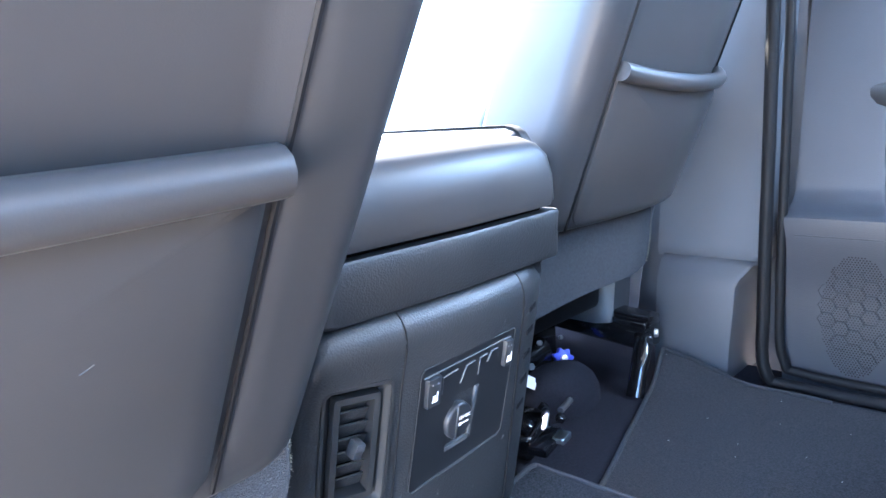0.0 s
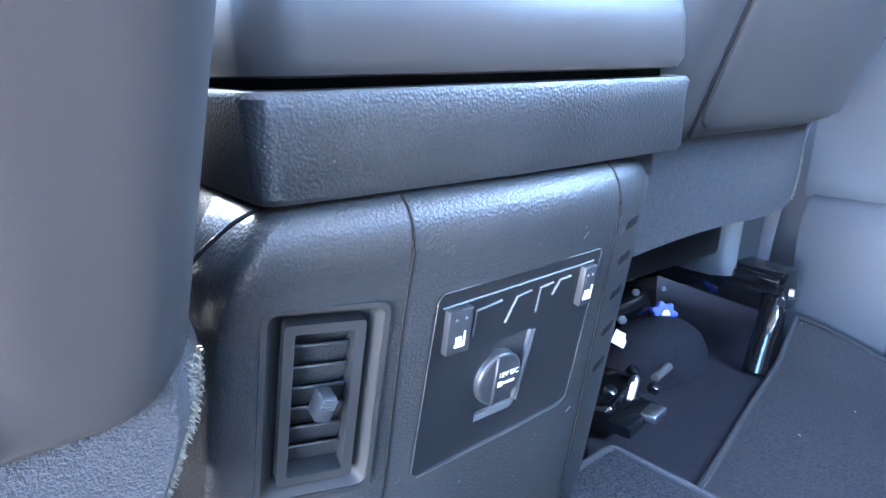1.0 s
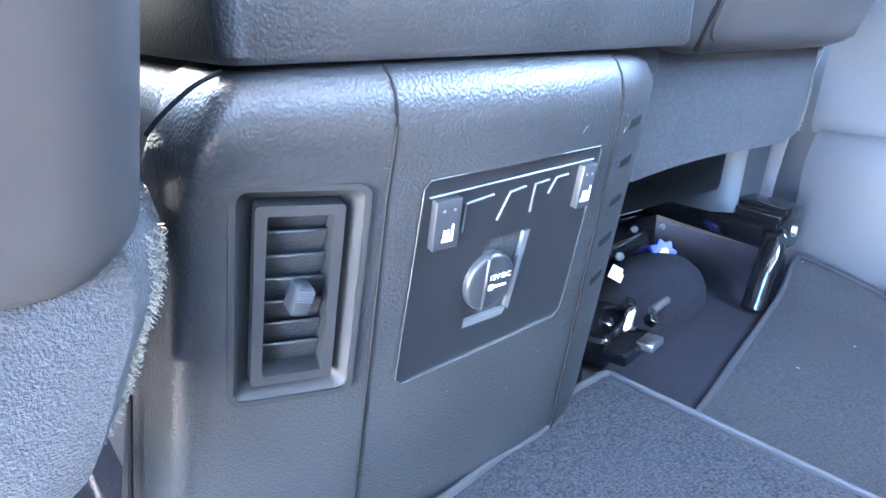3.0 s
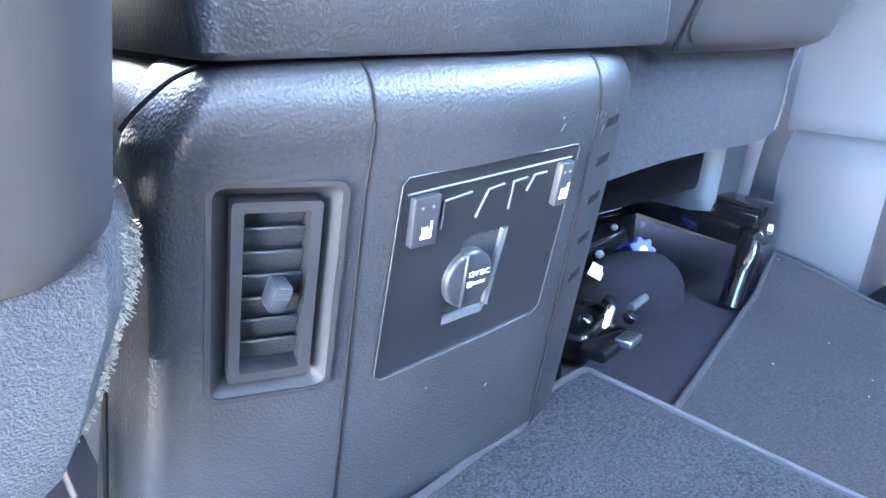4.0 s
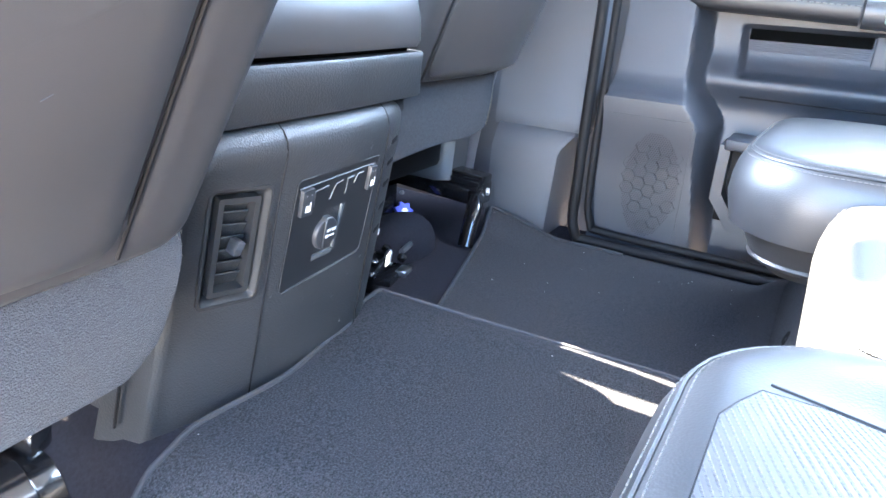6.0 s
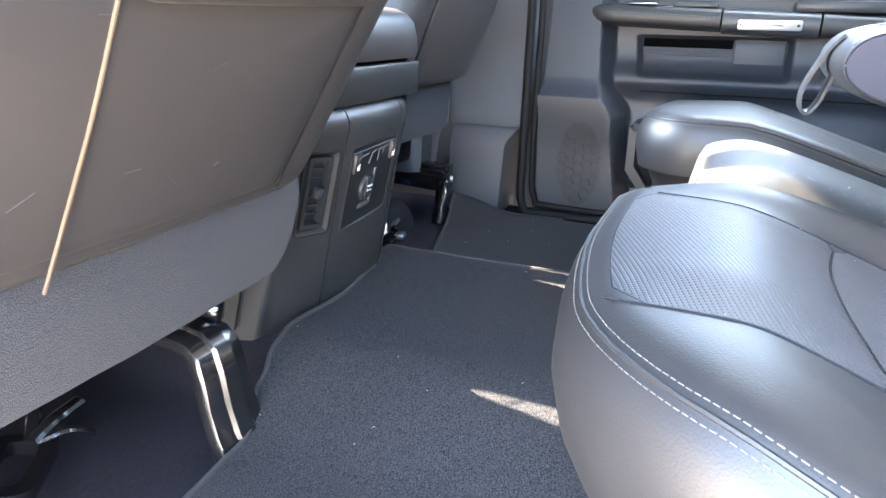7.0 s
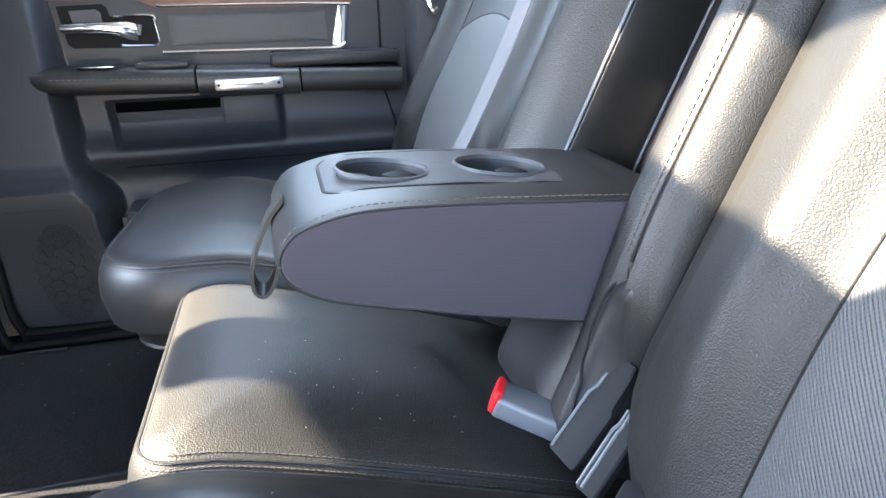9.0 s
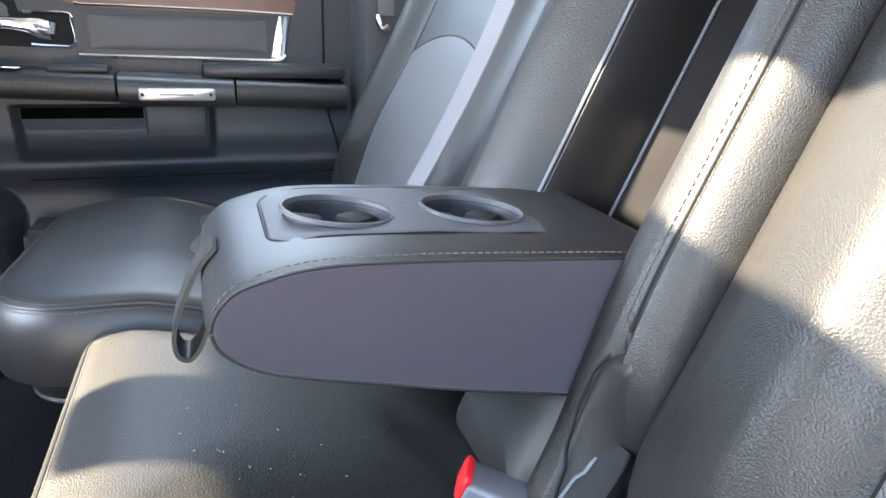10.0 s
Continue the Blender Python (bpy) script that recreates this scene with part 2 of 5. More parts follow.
def spline(pts, n=8):
    """Catmull-Rom through pts."""
    pts = [Vector(p) for p in pts]
    p = [2 * pts[0] - pts[1]] + pts + [2 * pts[-1] - pts[-2]]
    out = []
    for i in range(1, len(p) - 2):
        for k in range(n):
            t = k / n
            out.append(0.5 * (2 * p[i] + (p[i + 1] - p[i - 1]) * t + (2 * p[i - 1] - 5 * p[i] + 4 * p[i + 1] - p[i + 2]) * t * t + (3 * p[i] - p[i - 1] - 3 * p[i + 1] + p[i + 2]) * t ** 3))
    return out + [pts[-1]]


def rrect(u0, v0, u1, v1, radii, n=8, m=10):
    """A rounded outline, anticlockwise from the lower left corner. radii: lower left, lower right, upper right, upper left."""
    out = []
    corners = [(u0, v0, 180), (u1, v0, 270), (u1, v1, 0), (u0, v1, 90)]
    ends = []
    for (cu, cv, a0), r in zip(corners, radii):
        ou = cu + (r if cu == u0 else -r)
        ov = cv + (r if cv == v0 else -r)
        ends.append([(ou + r * math.cos(radians(a0 + 90 * k / n)), ov + r * math.sin(radians(a0 + 90 * k / n))) for k in range(n + 1)])
    for i in range(4):
        out += ends[i]
        a, b = ends[i][-1], ends[(i + 1) % 4][0]
        out += [(a[0] + (b[0] - a[0]) * k / m, a[1] + (b[1] - a[1]) * k / m) for k in range(1, m)]
    return out


def inset(outline, d):
    n, out = len(outline), []
    for i in range(n):
        (ax, ay), (bx, by) = outline[i - 1], outline[(i + 1) % n]
        t = Vector((bx - ax, by - ay)).normalized()
        out.append((outline[i][0] - t.y * d, outline[i][1] + t.x * d))
    return out


def bisect(polar, a):
    lo, hi = 0, len(polar)
    while lo < hi:
        mid = (lo + hi) // 2
        lo, hi = (mid + 1, hi) if polar[mid][0] < a else (lo, mid)
    return lo


def pad_rise(outline, first, fill):
    """How far the top of a pad with that outline has risen at (u, v): 0 at its edge to 1."""
    edge = inset(outline, first)
    cu, cv = sum(p[0] for p in edge) / len(edge), sum(p[1] for p in edge) / len(edge)
    polar = sorted((math.atan2(v - cv, u - cu), math.hypot(u - cu, v - cv)) for u, v in edge)

    def rise(u, v):
        a, d = math.atan2(v - cv, u - cu), math.hypot(u - cu, v - cv)
        i = bisect(polar, a)
        (a0, r0), (a1, r1) = polar[i - 1], polar[i % len(polar)]
        f = math.remainder(a - a0, 2 * math.pi) / (math.remainder(a1 - a0, 2 * math.pi) or 1)
        return 1 - min(1, d / (r0 + (r1 - r0) * min(1, max(0, f)))) ** 4

    return rise


def pad(m, outline, prof, top, fill=14, cap=True):
    """An upholstered pad: rings (inset, height) up the side, then a filled top whose extra height is top(u, v)."""
    rings = [[m @ Vector((u, v, w)) for u, v in inset(outline, d)] for d, w in prof]
    edge, w_end = inset(outline, prof[-1][0]), prof[-1][1]
    cu, cv = sum(p[0] for p in edge) / len(edge), sum(p[1] for p in edge) / len(edge)
    for k in range(1, fill):
        s = 1 - k / fill
        ease = 1 - (1 - k / fill) ** 4
        rings.append([m @ Vector((cu + (u - cu) * s, cv + (v - cv) * s, w_end + ease * top(cu + (u - cu) * s, cv + (v - cv) * s))) for u, v in edge])
    bm = loft(rings, caps=False)
    bm.verts.ensure_lookup_table()
    n = len(outline)
    mid = bm.verts.new(m @ Vector((cu, cv, w_end + top(cu, cv))))
    last = bm.verts[:][-n - 1:-1]
    for i in range(n):
        bm.faces.new((last[i], last[(i + 1) % n], mid))
    if cap:
        bm.faces.new(bm.verts[:n])
    return bm


def slab(m, outline, w0, w1, r=0.002, seg=2):
    """A flat plate with that outline from height w0 to w1, its upper rim rounded."""
    rings = [(0, w0), (0, w1 - r)] + [(r * (1 - math.cos(radians(90 * k / seg))), w1 - r + r * math.sin(radians(90 * k / seg))) for k in range(1, seg + 1)]
    return loft([[m @ Vector((u, v, w)) for u, v in inset(outline, d)] for d, w in rings])


def ring_plate(m, outer, inner, w0, w1):
    """A flat frame between two outlines of equal length."""
    rows = [[m @ Vector((u, v, w)) for u, v in o] for o, w in ((outer, w0), (outer, w1), (inner, w1), (inner, w0), (outer, w0))]
    bm = loft(rows, caps=False)
    bmesh.ops.remove_doubles(bm, verts=bm.verts[:], dist=1e-7)
    return bm


def stitches(path, long=0.005, gap=0.003, r=0.0007):
    """A row of short thread stitches along a path."""
    bm = bmesh.new()
    pts = [Vector(p) for p in path]
    run, place = 0.0, []
    for a, b in zip(pts, pts[1:]):
        d = (b - a).length
        while run < d:
            place.append((a + (b - a) * (run / d), (b - a).normalized()))
            run += long + gap
        run -= d
    for p, d in place:
        grow(bm, tube([p, p + d * long * 0.5, p + d * long], r, 5))
    return bm


def sheet(f, us, vs, thick):
    """A skin f(u, v) with a second skin at thick behind it, closed round the rim."""
    a = [[Vector(f(u, v)) for v in vs] for u in us]
    off = Vector(thick)
    bm = bmesh.new()
    g = [[bm.verts.new(p) for p in row] for row in a]
    h = [[bm.verts.new(p + off) for p in row] for row in a]
    nu, nv = len(us), len(vs)
    for i in range(nu - 1):
        for j in range(nv - 1):
            bm.faces.new((g[i][j], g[i + 1][j], g[i + 1][j + 1], g[i][j + 1]))
            bm.faces.new((h[i][j], h[i][j + 1], h[i + 1][j + 1], h[i + 1][j]))
    rim = [(i, 0) for i in range(nu)] + [(nu - 1, j) for j in range(1, nv)] + [(i, nv - 1) for i in range(nu - 2, -1, -1)] + [(0, j) for j in range(nv - 2, 0, -1)]
    for (i, j), (k, l) in zip(rim, rim[1:] + rim[:1]):
        bm.faces.new((g[i][j], h[i][j], h[k][l], g[k][l]))
    return bm


def cut(ob, cutters):
    """Cuts the given bmeshes out of ob's mesh."""
    for c in cutters:
        tool = put("tool", c, PLASTIC, smooth=False)
        mod = ob.modifiers.new("cut", "BOOLEAN")
        mod.operation, mod.object, mod.solver = "DIFFERENCE", tool, "EXACT"
        bpy.context.view_layer.update()
        me = bpy.data.meshes.new_from_object(ob.evaluated_get(bpy.context.evaluated_depsgraph_get()))
        ob.modifiers.clear()
        ob.data = me
        bpy.data.objects.remove(tool)
    ob.data.polygons.foreach_set("use_smooth", [True] * len(ob.data.polygons))
    ob.data.set_sharp_from_angle(angle=radians(30))


def span(a, b, n):
    return [a + (b - a) * i / (n - 1) for i in range(n)]


def step(a, b, x):
    t = min(1, max(0, (x - a) / (b - a)))
    return t * t * (3 - 2 * t)


def hump(x, c, w):
    return math.exp(-((x - c) / w) ** 2)


# ---- cab shell ----
def structure(name, bm, material, label, category="cab"):
    return tagged(put(name, bm, material), label, category, kind="structure")


ground = bmesh.new()
bmesh.ops.create_grid(ground, x_segments=8, y_segments=8, size=400)
bmesh.ops.translate(ground, verts=ground.verts[:], vec=(0, 0, -0.75))
structure("ground", ground, CONCRETE, "sunlit pale concrete ground around the truck", "ground")


def floor_z(x, y):
    return -0.012 + 0.052 * (1 - step(0.15, 0.235, abs(x - 0.02)))


structure("floor", sheet(lambda x, y: (x, y, floor_z(x, y)), span(-0.76, 0.76, 60), span(-1.2, 1.5, 40), (0, 0, -0.06)), CARPETDARK, "black carpeted cab floor with a low centre tunnel", "floor")
roof_z = 1.04
roof = put("ceiling", box((-0.8, -1.25, roof_z), (0.8, 0.465, roof_z + 0.05), 0.01), HEADLINER)
# made-up roof opening, skewed to shape the sun patches on the backrests
opening = box((-0.150, -0.125, 0.9), (0.20, 0.067, 1.3), 0)
for v in opening.verts:
    if v.co.y > 0:
        v.co.y += 0.045 * (0.07 - v.co.x) / 0.23
cut(roof, [opening])
tagged(roof, "light grey headliner with an added opening that shapes the sun patches", "ceiling", kind="structure")
structure("wall_rear", box((-0.8, -1.22, -0.05), (0.8, -1.12, 0.66), 0.01), GREYPLASTIC, "grey trim panel behind the rear seats", "wall")
for s, nm in ((-1, "left"), (1, "right")):
    structure("pillar_rear_" + nm, box((s * 0.80 - 0.06, -1.22, -0.05), (s * 0.80 + 0.06, -0.72, roof_z), 0.02), GREYPLASTIC, "grey rear roof pillar trim", "pillar")
    structure("roof_rail_" + nm, box((s * 0.82 - 0.05, -0.73, 0.96), (s * 0.82 + 0.05, 0.60, roof_z + 0.05), 0.02), HEADLINER, "light grey roof rail trim", "trim")
    structure("front_door_panel_" + nm, box((s * 0.82 - 0.05, 0.25 if s < 0 else 0.19, -0.05), (s * 0.82 + 0.05, 1.25, 0.58 if s < 0 else 0.97), 0.02), GREYPLASTIC, "grey front door trim panel", "door")
structure("pillar_left", box((-0.80, 0.06, -0.05), (-0.70, 0.24, roof_z), 0.02), GREYPLASTIC, "grey centre pillar trim beside the driver", "pillar")
structure("sill_left", box((-0.84, -0.8, -0.08), (-0.72, 0.1, -0.005), 0.01), SMOOTH, "black plastic door sill at the open doorway", "sill")
structure("dashboard", loft([[(x, y, z) for y, z in ((0.92, 0.0), (0.86, 0.25), (0.84, 0.33), (0.92, 0.385), (1.1, 0.40), (1.42, 0.39), (1.42, 0.0))] for x in span(-0.77, 0.77, 12)]), GREYPLASTIC, "grey dashboard below the windscreen", "dashboard")
structure("pillar_front_right", tube([(0.76, 1.38, 0.56), (0.74, 1.0, 0.80), (0.72, 0.5, 1.03)], 0.045, 10), GREYPLASTIC, "grey slanting windscreen pillar trim", "pillar")
structure("pillar_front_left", tube([(-0.76, 1.38, 0.56), (-0.74, 1.0, 0.80), (-0.72, 0.5, 1.03)], 0.045, 10), GREYPLASTIC, "grey slanting windscreen pillar trim", "pillar")

structure("side_body_right", box((0.905, -1.2, -0.12), (0.95, 0.45, 0.62), 0.01), BODYPAINT, "painted outer body side beyond the door trim", "body side")
structure("pillar_core_right", box((0.80, 0.0, -0.1), (0.87, 0.27, roof_z), 0.005), GREYPLASTIC, "grey pillar core behind the trim", "pillar")

structure("window_1", box((0.838, -0.74, 0.60), (0.842, 0.03, 1.0), 0), TINTED, "dark tinted glass of the closed rear door", "window")

structure("window_trim", tube([(0.75, 0.62, 0.39), (0.745, 0.58, 0.44), (0.74, 0.44, 0.64), (0.74, 0.36, 0.75)], 0.022, 12), PILLARGREY, "grey slanting trim beside the front passenger window", "trim")
# unseen block added to keep sun off the driver side rear cushion
structure("sun_blocker_left", box((-0.76, 0.40, 0.90), (0.022, 0.475, 1.045), 0.015, 3), HEADLINER, "unseen light grey block that shades the driver side cushion", "trim")
# added out of view: its width sets the shadow on the centre cushion
overhead = root("sun_blocker", (0.16, 0.32, 0.99), "unseen block under the headliner that shades the centre cushion", "overhead console")
part("housing", box((0.112, 0.16, 0.945), (0.215, 0.455, 1.045), 0.02, 3), HEADLINER, overhead)

# a house far ahead of the truck
house = root("house", (11.0, 15.0, -0.75), "pale house with dark windows far ahead of the truck", "house")
part("wall", box((4.0, 13.0, -0.75), (18.0, 18.0, 4.6), 0), HEADLINER, house)
part("roof", loft([[(x, y, z) for y, z in ((12.6, 4.55), (15.5, 6.6), (18.4, 4.55))] for x in (3.7, 18.3)]), CARPET, house)
for x0, x1 in ((6.0, 7.8), (8.3, 10.1), (13.0, 14.8)):
    wf = part("window", ring_plate(Matrix(((1, 0, 0, 0), (0, 0, -1, 13.0), (0, 1, 0, 0), (0, 0, 0, 1))), [(x0, 1.6), (x1, 1.6), (x1, 4.0), (x0, 4.0)], [(x0 + 0.12, 1.72), (x1 - 0.12, 1.72), (x1 - 0.12, 3.88), (x0 + 0.12, 3.88)], -0.05, 0.08), WHITEPRINT, house, smooth=False)
    part("pane", box((x0 + 0.1, 12.96, 1.7), (x1 - 0.1, 12.99, 3.9), 0), GREYPLASTIC, wf)

# centre pillar on the passenger side: sloped upper trim over a squarer foot
pil = root("pillar_right", (0.72, 0.1, -0.01), "grey plastic centre pillar trim with a squared foot", "pillar", kind="structure")


def pillar_ring(z, x_face, y_rear, y_front, r=0.012):
    return [(x_face, y_front, z), (x_face, y_rear + r, z), (x_face + r * 0.3, y_rear + r * 0.3, z), (x_face + r, y_rear, z), (0.86, y_rear, z), (0.86, y_front, z)]


part("upper_trim", loft([pillar_ring(z, x, y, 0.195) for z, x, y in ((0.175, 0.712, 0.034), (0.186, 0.706, 0.027), (0.20, 0.708, 0.027), (0.35, 0.728, 0.022), (0.6, 0.755, 0.012), (1.03, 0.79, 0.0))]), PILLARGREY, pil)
part("foot_trim", loft([pillar_ring(z, x, y, 0.185) for z, x, y in ((-0.02, 0.675, 0.062), (0.02, 0.674, 0.060), (0.138, 0.682, 0.055), (0.150, 0.687, 0.051), (0.172, 0.699, 0.035), (0.180, 0.712, 0.034))]), GREYPLASTIC, pil)
structure("door_seal", grow(tube(spline([(0.712, 0.020, 0.9), (0.70, 0.018, 0.4), (0.688, 0.016, 0.12), (0.682, 0.008, 0.012), (0.690, -0.04, -0.004), (0.70, -0.30, -0.006), (0.70, -0.7, -0.006)], 8), 0.0095, 10),
                             tube(spline([(0.728, 0.002, 0.9), (0.716, 0.0, 0.4), (0.704, -0.002, 0.12), (0.700, -0.012, 0.03), (0.706, -0.05, 0.012), (0.716, -0.30, 0.008), (0.716, -0.7, 0.008)], 8), 0.007, 10)), RUBBER, "black double rubber door seal", "seal")

# ---- rear passenger door ----
door = root("door_1", (0.8, -0.35, 0.0), "closed dark grey rear door with wood and chrome trim", "door", kind="structure")


def door_x(y, z):
    rise = 0.735 + 0.20 * (z + 0.03) if z < 0.28 else 0.797 + 0.10 * (z - 0.28)
    edge = -0.126 + 0.07 * max(0, z - 0.27)
    edge -= 0.040 * step(0.285, 0.205, z) + 0.022 * step(0.19, 0.0, z)
    column = step(edge - 0.020, edge + 0.006, y)
    panel = 0.838 - 0.028 * hump(z, 0.285, 0.03) - 0.045 * step(0.27, 0.0, z)
    foot = 0.738 - 0.034 * step(0.276, 0.250, z) + 0.014 * step(0.250, 0.12, z)
    upper = 0.752 + 0.16 * max(0, z - 0.27)
    col = upper + (foot - upper) * step(0.290, 0.250, z)
    pocket = step(0.290, 0.305, z) * step(0.378, 0.370, z) * step(-0.178 - 0.10 * (0.37 - z), -0.192 - 0.10 * (0.37 - z), y) * step(-0.488, -0.472, y)
    return panel * (1 - column) + col * column + 0.020 * pocket


ys = span(-0.72, -0.004, 220)
zs = span(-0.03, 0.66, 200)
part("trim_panel", sheet(lambda y, z: (door_x(y, z), y, z), ys, zs, (0.07, 0, 0)), DOORPLASTIC, door)
DX = Matrix(((0, 0, -1, 0), (1, 0, 0, 0), (0, 1, 0, 0), (0, 0, 0, 1)))  # (y, z, inwards from x)


def door_at(x):
    return Matrix.Translation((x, 0, 0)) @ DX


pkt = part("pocket_insert", slab(door_at(0.868), rrect(-0.476, 0.303, -0.190, 0.378, (0.008,) * 4), 0, 0.0118, 0.001), RIBBED, door)
# flat black slab stands in for the shade inside the pocket slot
part("pocket_slot_shade", slab(door_at(0.860), rrect(-0.372, 0.3535, -0.192, 0.379, (0.002,) * 4), 0, 0.0045, 0.0005), GAP_SHADE, pkt)
part("pocket_flap", slab(door_at(0.860), rrect(-0.472, 0.304, -0.375, 0.378, (0.006,) * 4), 0, 0.007), DOORPLASTIC, pkt)
part("flap_notch", box((0.8520, -0.376, 0.304), (0.8555, -0.366, 0.309), 0), RUBBER, pkt)
part("lower_seam", tube([(door_x(y, 0.262) - 0.001, y, 0.262) for y in span(-0.70, -0.20, 30)], 0.0016, 6), RUBBER, door)

part("rear_seam", tube([(door_x(-0.674, z) - 0.0012, -0.672 - 0.02 * step(0.40, 0.30, z), z) for z in span(0.16, 0.65, 40)], 0.0022, 6), RUBBER, door)

# speaker grille: plate with a honeycomb of ribs and small holes
spk = part("speaker_plate", sheet(lambda y, z: (door_x(y, z) - 0.0012, y, z), [-0.155 + 0.136 * i / 14 for i in range(15)], span(-0.015, 0.225, 24), (0.004, 0, 0)), DOORPLASTIC, door)
holes, ribs = bmesh.new(), bmesh.new()
for i in range(60):
    for j in range(90):
        y, z = -0.148 + i * 0.0040 + 0.002 * (j % 2), 0.006 + j * 0.0035
        ey, ez = (y + 0.101) / 0.046, (z - 0.110) / 0.092
        if ey * ey + ez * ez < 1 and z < 0.215:
            x = door_x(y, z) - 0.0018
            vs = [holes.verts.new((x, y + 0.0012 * math.cos(a), z + 0.0012 * math.sin(a))) for a in (0, 1.05, 2.09, 3.14, 4.19, 5.24)]
            holes.faces.new(vs)
for i in range(5):
    for j in range(7):
        cy, cz = -0.137 + i * 0.0186, 0.035 + j * 0.0215 + 0.0107 * (i % 2)
        ey, ez = (cy + 0.101) / 0.044, (cz - 0.118) / 0.088
        if ey * ey + ez * ez < 1.0 and (cz > 0.10 or (i + j) % 3):
            pts = [(door_x(cy, cz) - 0.0020, cy + 0.0118 * math.cos(a * math.pi / 3), cz + 0.0118 * math.sin(a * math.pi / 3)) for a in range(6)]
            grow(ribs, tube(pts, 0.0006, 5, closed=True))
tagged(part("perforation", holes, RUBBER, spk, smooth=False), kind="stuff")
tagged(part("honeycomb", ribs, DOORPLASTIC, spk), kind="stuff")

# bottle pocket below the seat line
part("bottle_pocket", loft([[(x, y, z) for y, z in ((-0.215, 0.195), (-0.215, 0.115), (-0.245, 0.072), (-0.36, 0.070), (-0.36, 0.055), (-0.235, 0.055), (-0.198, 0.105), (-0.198, 0.195))] for x in (0.800, 0.735, 0.728)]), DOORPLASTIC, door)
part("bottle_pocket_back", box((0.765, -0.36, 0.06), (0.775, -0.205, 0.19), 0.002), RUBBER, door)
part("bottle_pocket_lip", box((0.722, -0.36, 0.188), (0.80, -0.205, 0.206), 0.004), DOORPLASTIC, door)

# armrest, with a plate block in it
def armrest_ring(y, x_in, zt, zb):
    cx, cz, hx, hz = (x_in + 0.87) / 2, (zt + zb) / 2, (0.87 - x_in) / 2, (zt - zb) / 2
    out = []
    for k in range(20):
        a = 2 * math.pi * k / 20
        c, s = math.cos(a), math.sin(a)
        out.append((cx + hx * math.copysign(abs(c) ** 0.5, c), y, cz + hz * math.copysign(abs(s) ** 0.6, s)))
    return out


def arm_piece(y0, y1, x0, drop=0.0, tip=False):
    rows = []
    for i, y in enumerate(span(y0, y1, 14)):
        t = i / 13
        k = min(1, 0.35 + 2.6 * t) if tip else 1
        k = math.sin(k * math.pi / 2) if tip else 1
        mid = 0.420 - 0.022 * (-y - 0.08) / 0.62
        rows.append(armrest_ring(y, 0.87 - (0.87 - x0) * k, mid + 0.022 * k, mid - (0.024 + drop) * k))
    return loft(rows)


arm = part("armrest", arm_piece(-0.045, -0.343, 0.768, tip=True), LEATHERSOFT, door)
part("stitching", stitches([(0.7675, y, 0.424 - 0.022 * (-y - 0.08) / 0.62) for y in span(-0.12, -0.34, 20)], 0.006, 0.003, 0.0008), THREAD, arm)
part("armrest", arm_piece(-0.521, -0.70, 0.768), LEATHERSOFT, door)
blk = part("plate_block", arm_piece(-0.347, -0.517, 0.766, 0.003), SMOOTH, door)
plate = part("name_plate", slab(door_at(0.7665), rrect(-0.488, 0.392, -0.375, 0.4115, (0.004,) * 4, 4, 4), 0, 0.0035), SATINMETAL, blk, "satin metal plate with illegible print")
part("print", box((0.7625, -0.455, 0.4000), (0.7632, -0.405, 0.4030), 0), GREYBLOCK, blk)
for yy in (-0.481, -0.381):
    part("rivet", slab(door_at(0.7632), [(yy + 0.0025 * math.cos(a), 0.4015 + 0.0025 * math.sin(a)) for a in (k * math.pi / 5 for k in range(10))], 0, 0.001, 0.0005), RUBBER, blk)
part("window_switch", box((0.775, -0.220, 0.437), (0.80, -0.162, 0.4405), 0.0015), CHROME, door)
part("grip_cup", box((0.78, -0.335, 0.432), (0.83, -0.25, 0.442), 0.004), SMOOTH, door)
part("grip_cup", box((0.78, -0.70, 0.425), (0.84, -0.47, 0.448), 0.008), SMOOTH, door)

# wood, chrome and handle
wood = [(-0.119, 0.5475), (-0.124, 0.5555), (-0.134, 0.560), (-0.30, 0.5615), (-0.45, 0.561), (-0.590, 0.5595), (-0.612, 0.556), (-0.624, 0.546), (-0.6215, 0.527), (-0.45, 0.5285), (-0.302, 0.530), (-0.285, 0.5345), (-0.266, 0.5435), (-0.245, 0.5460), (-0.16, 0.5460)]
part("wood_trim", slab(door_at(0.846), wood[::-1], 0, 0.014, 0.003, 3), WOOD, door, "brown wood veneer strip")
part("inlay", slab(door_at(0.852), rrect(-0.618, 0.446, -0.128, 0.546, (0.022, 0.012, 0.012, 0.03)), 0, 0.0085, 0.003), DOORPLASTIC, door)
part("padded_inlay", pad(door_at(0.846), rrect(-0.580, 0.4605, -0.303, 0.5215, (0.008,) * 4), [(0, 0), (0, 0.005), (0.004, 0.0085)], lambda u, v: 0.002, 5), INLAY, door)
part("chrome_strip", tube([(0.8305, y, z) for y, z in ((-0.293, 0.5325), (-0.302, 0.5310), (-0.36, 0.5310), (-0.45, 0.5305), (-0.55, 0.5290), (-0.620, 0.5265))], 0.0028, 8), CHROME, door)
part("chrome_strip", tube(spline([(0.833, -0.291, 0.4555, ), (0.833, -0.36, 0.4545), (0.833, -0.45, 0.4535), (0.833, -0.55, 0.4520), (0.833, -0.588, 0.4515), (0.833, -0.600, 0.4535), (0.833, -0.6075, 0.460)], 6), 0.0038, 8), CHROME, door)
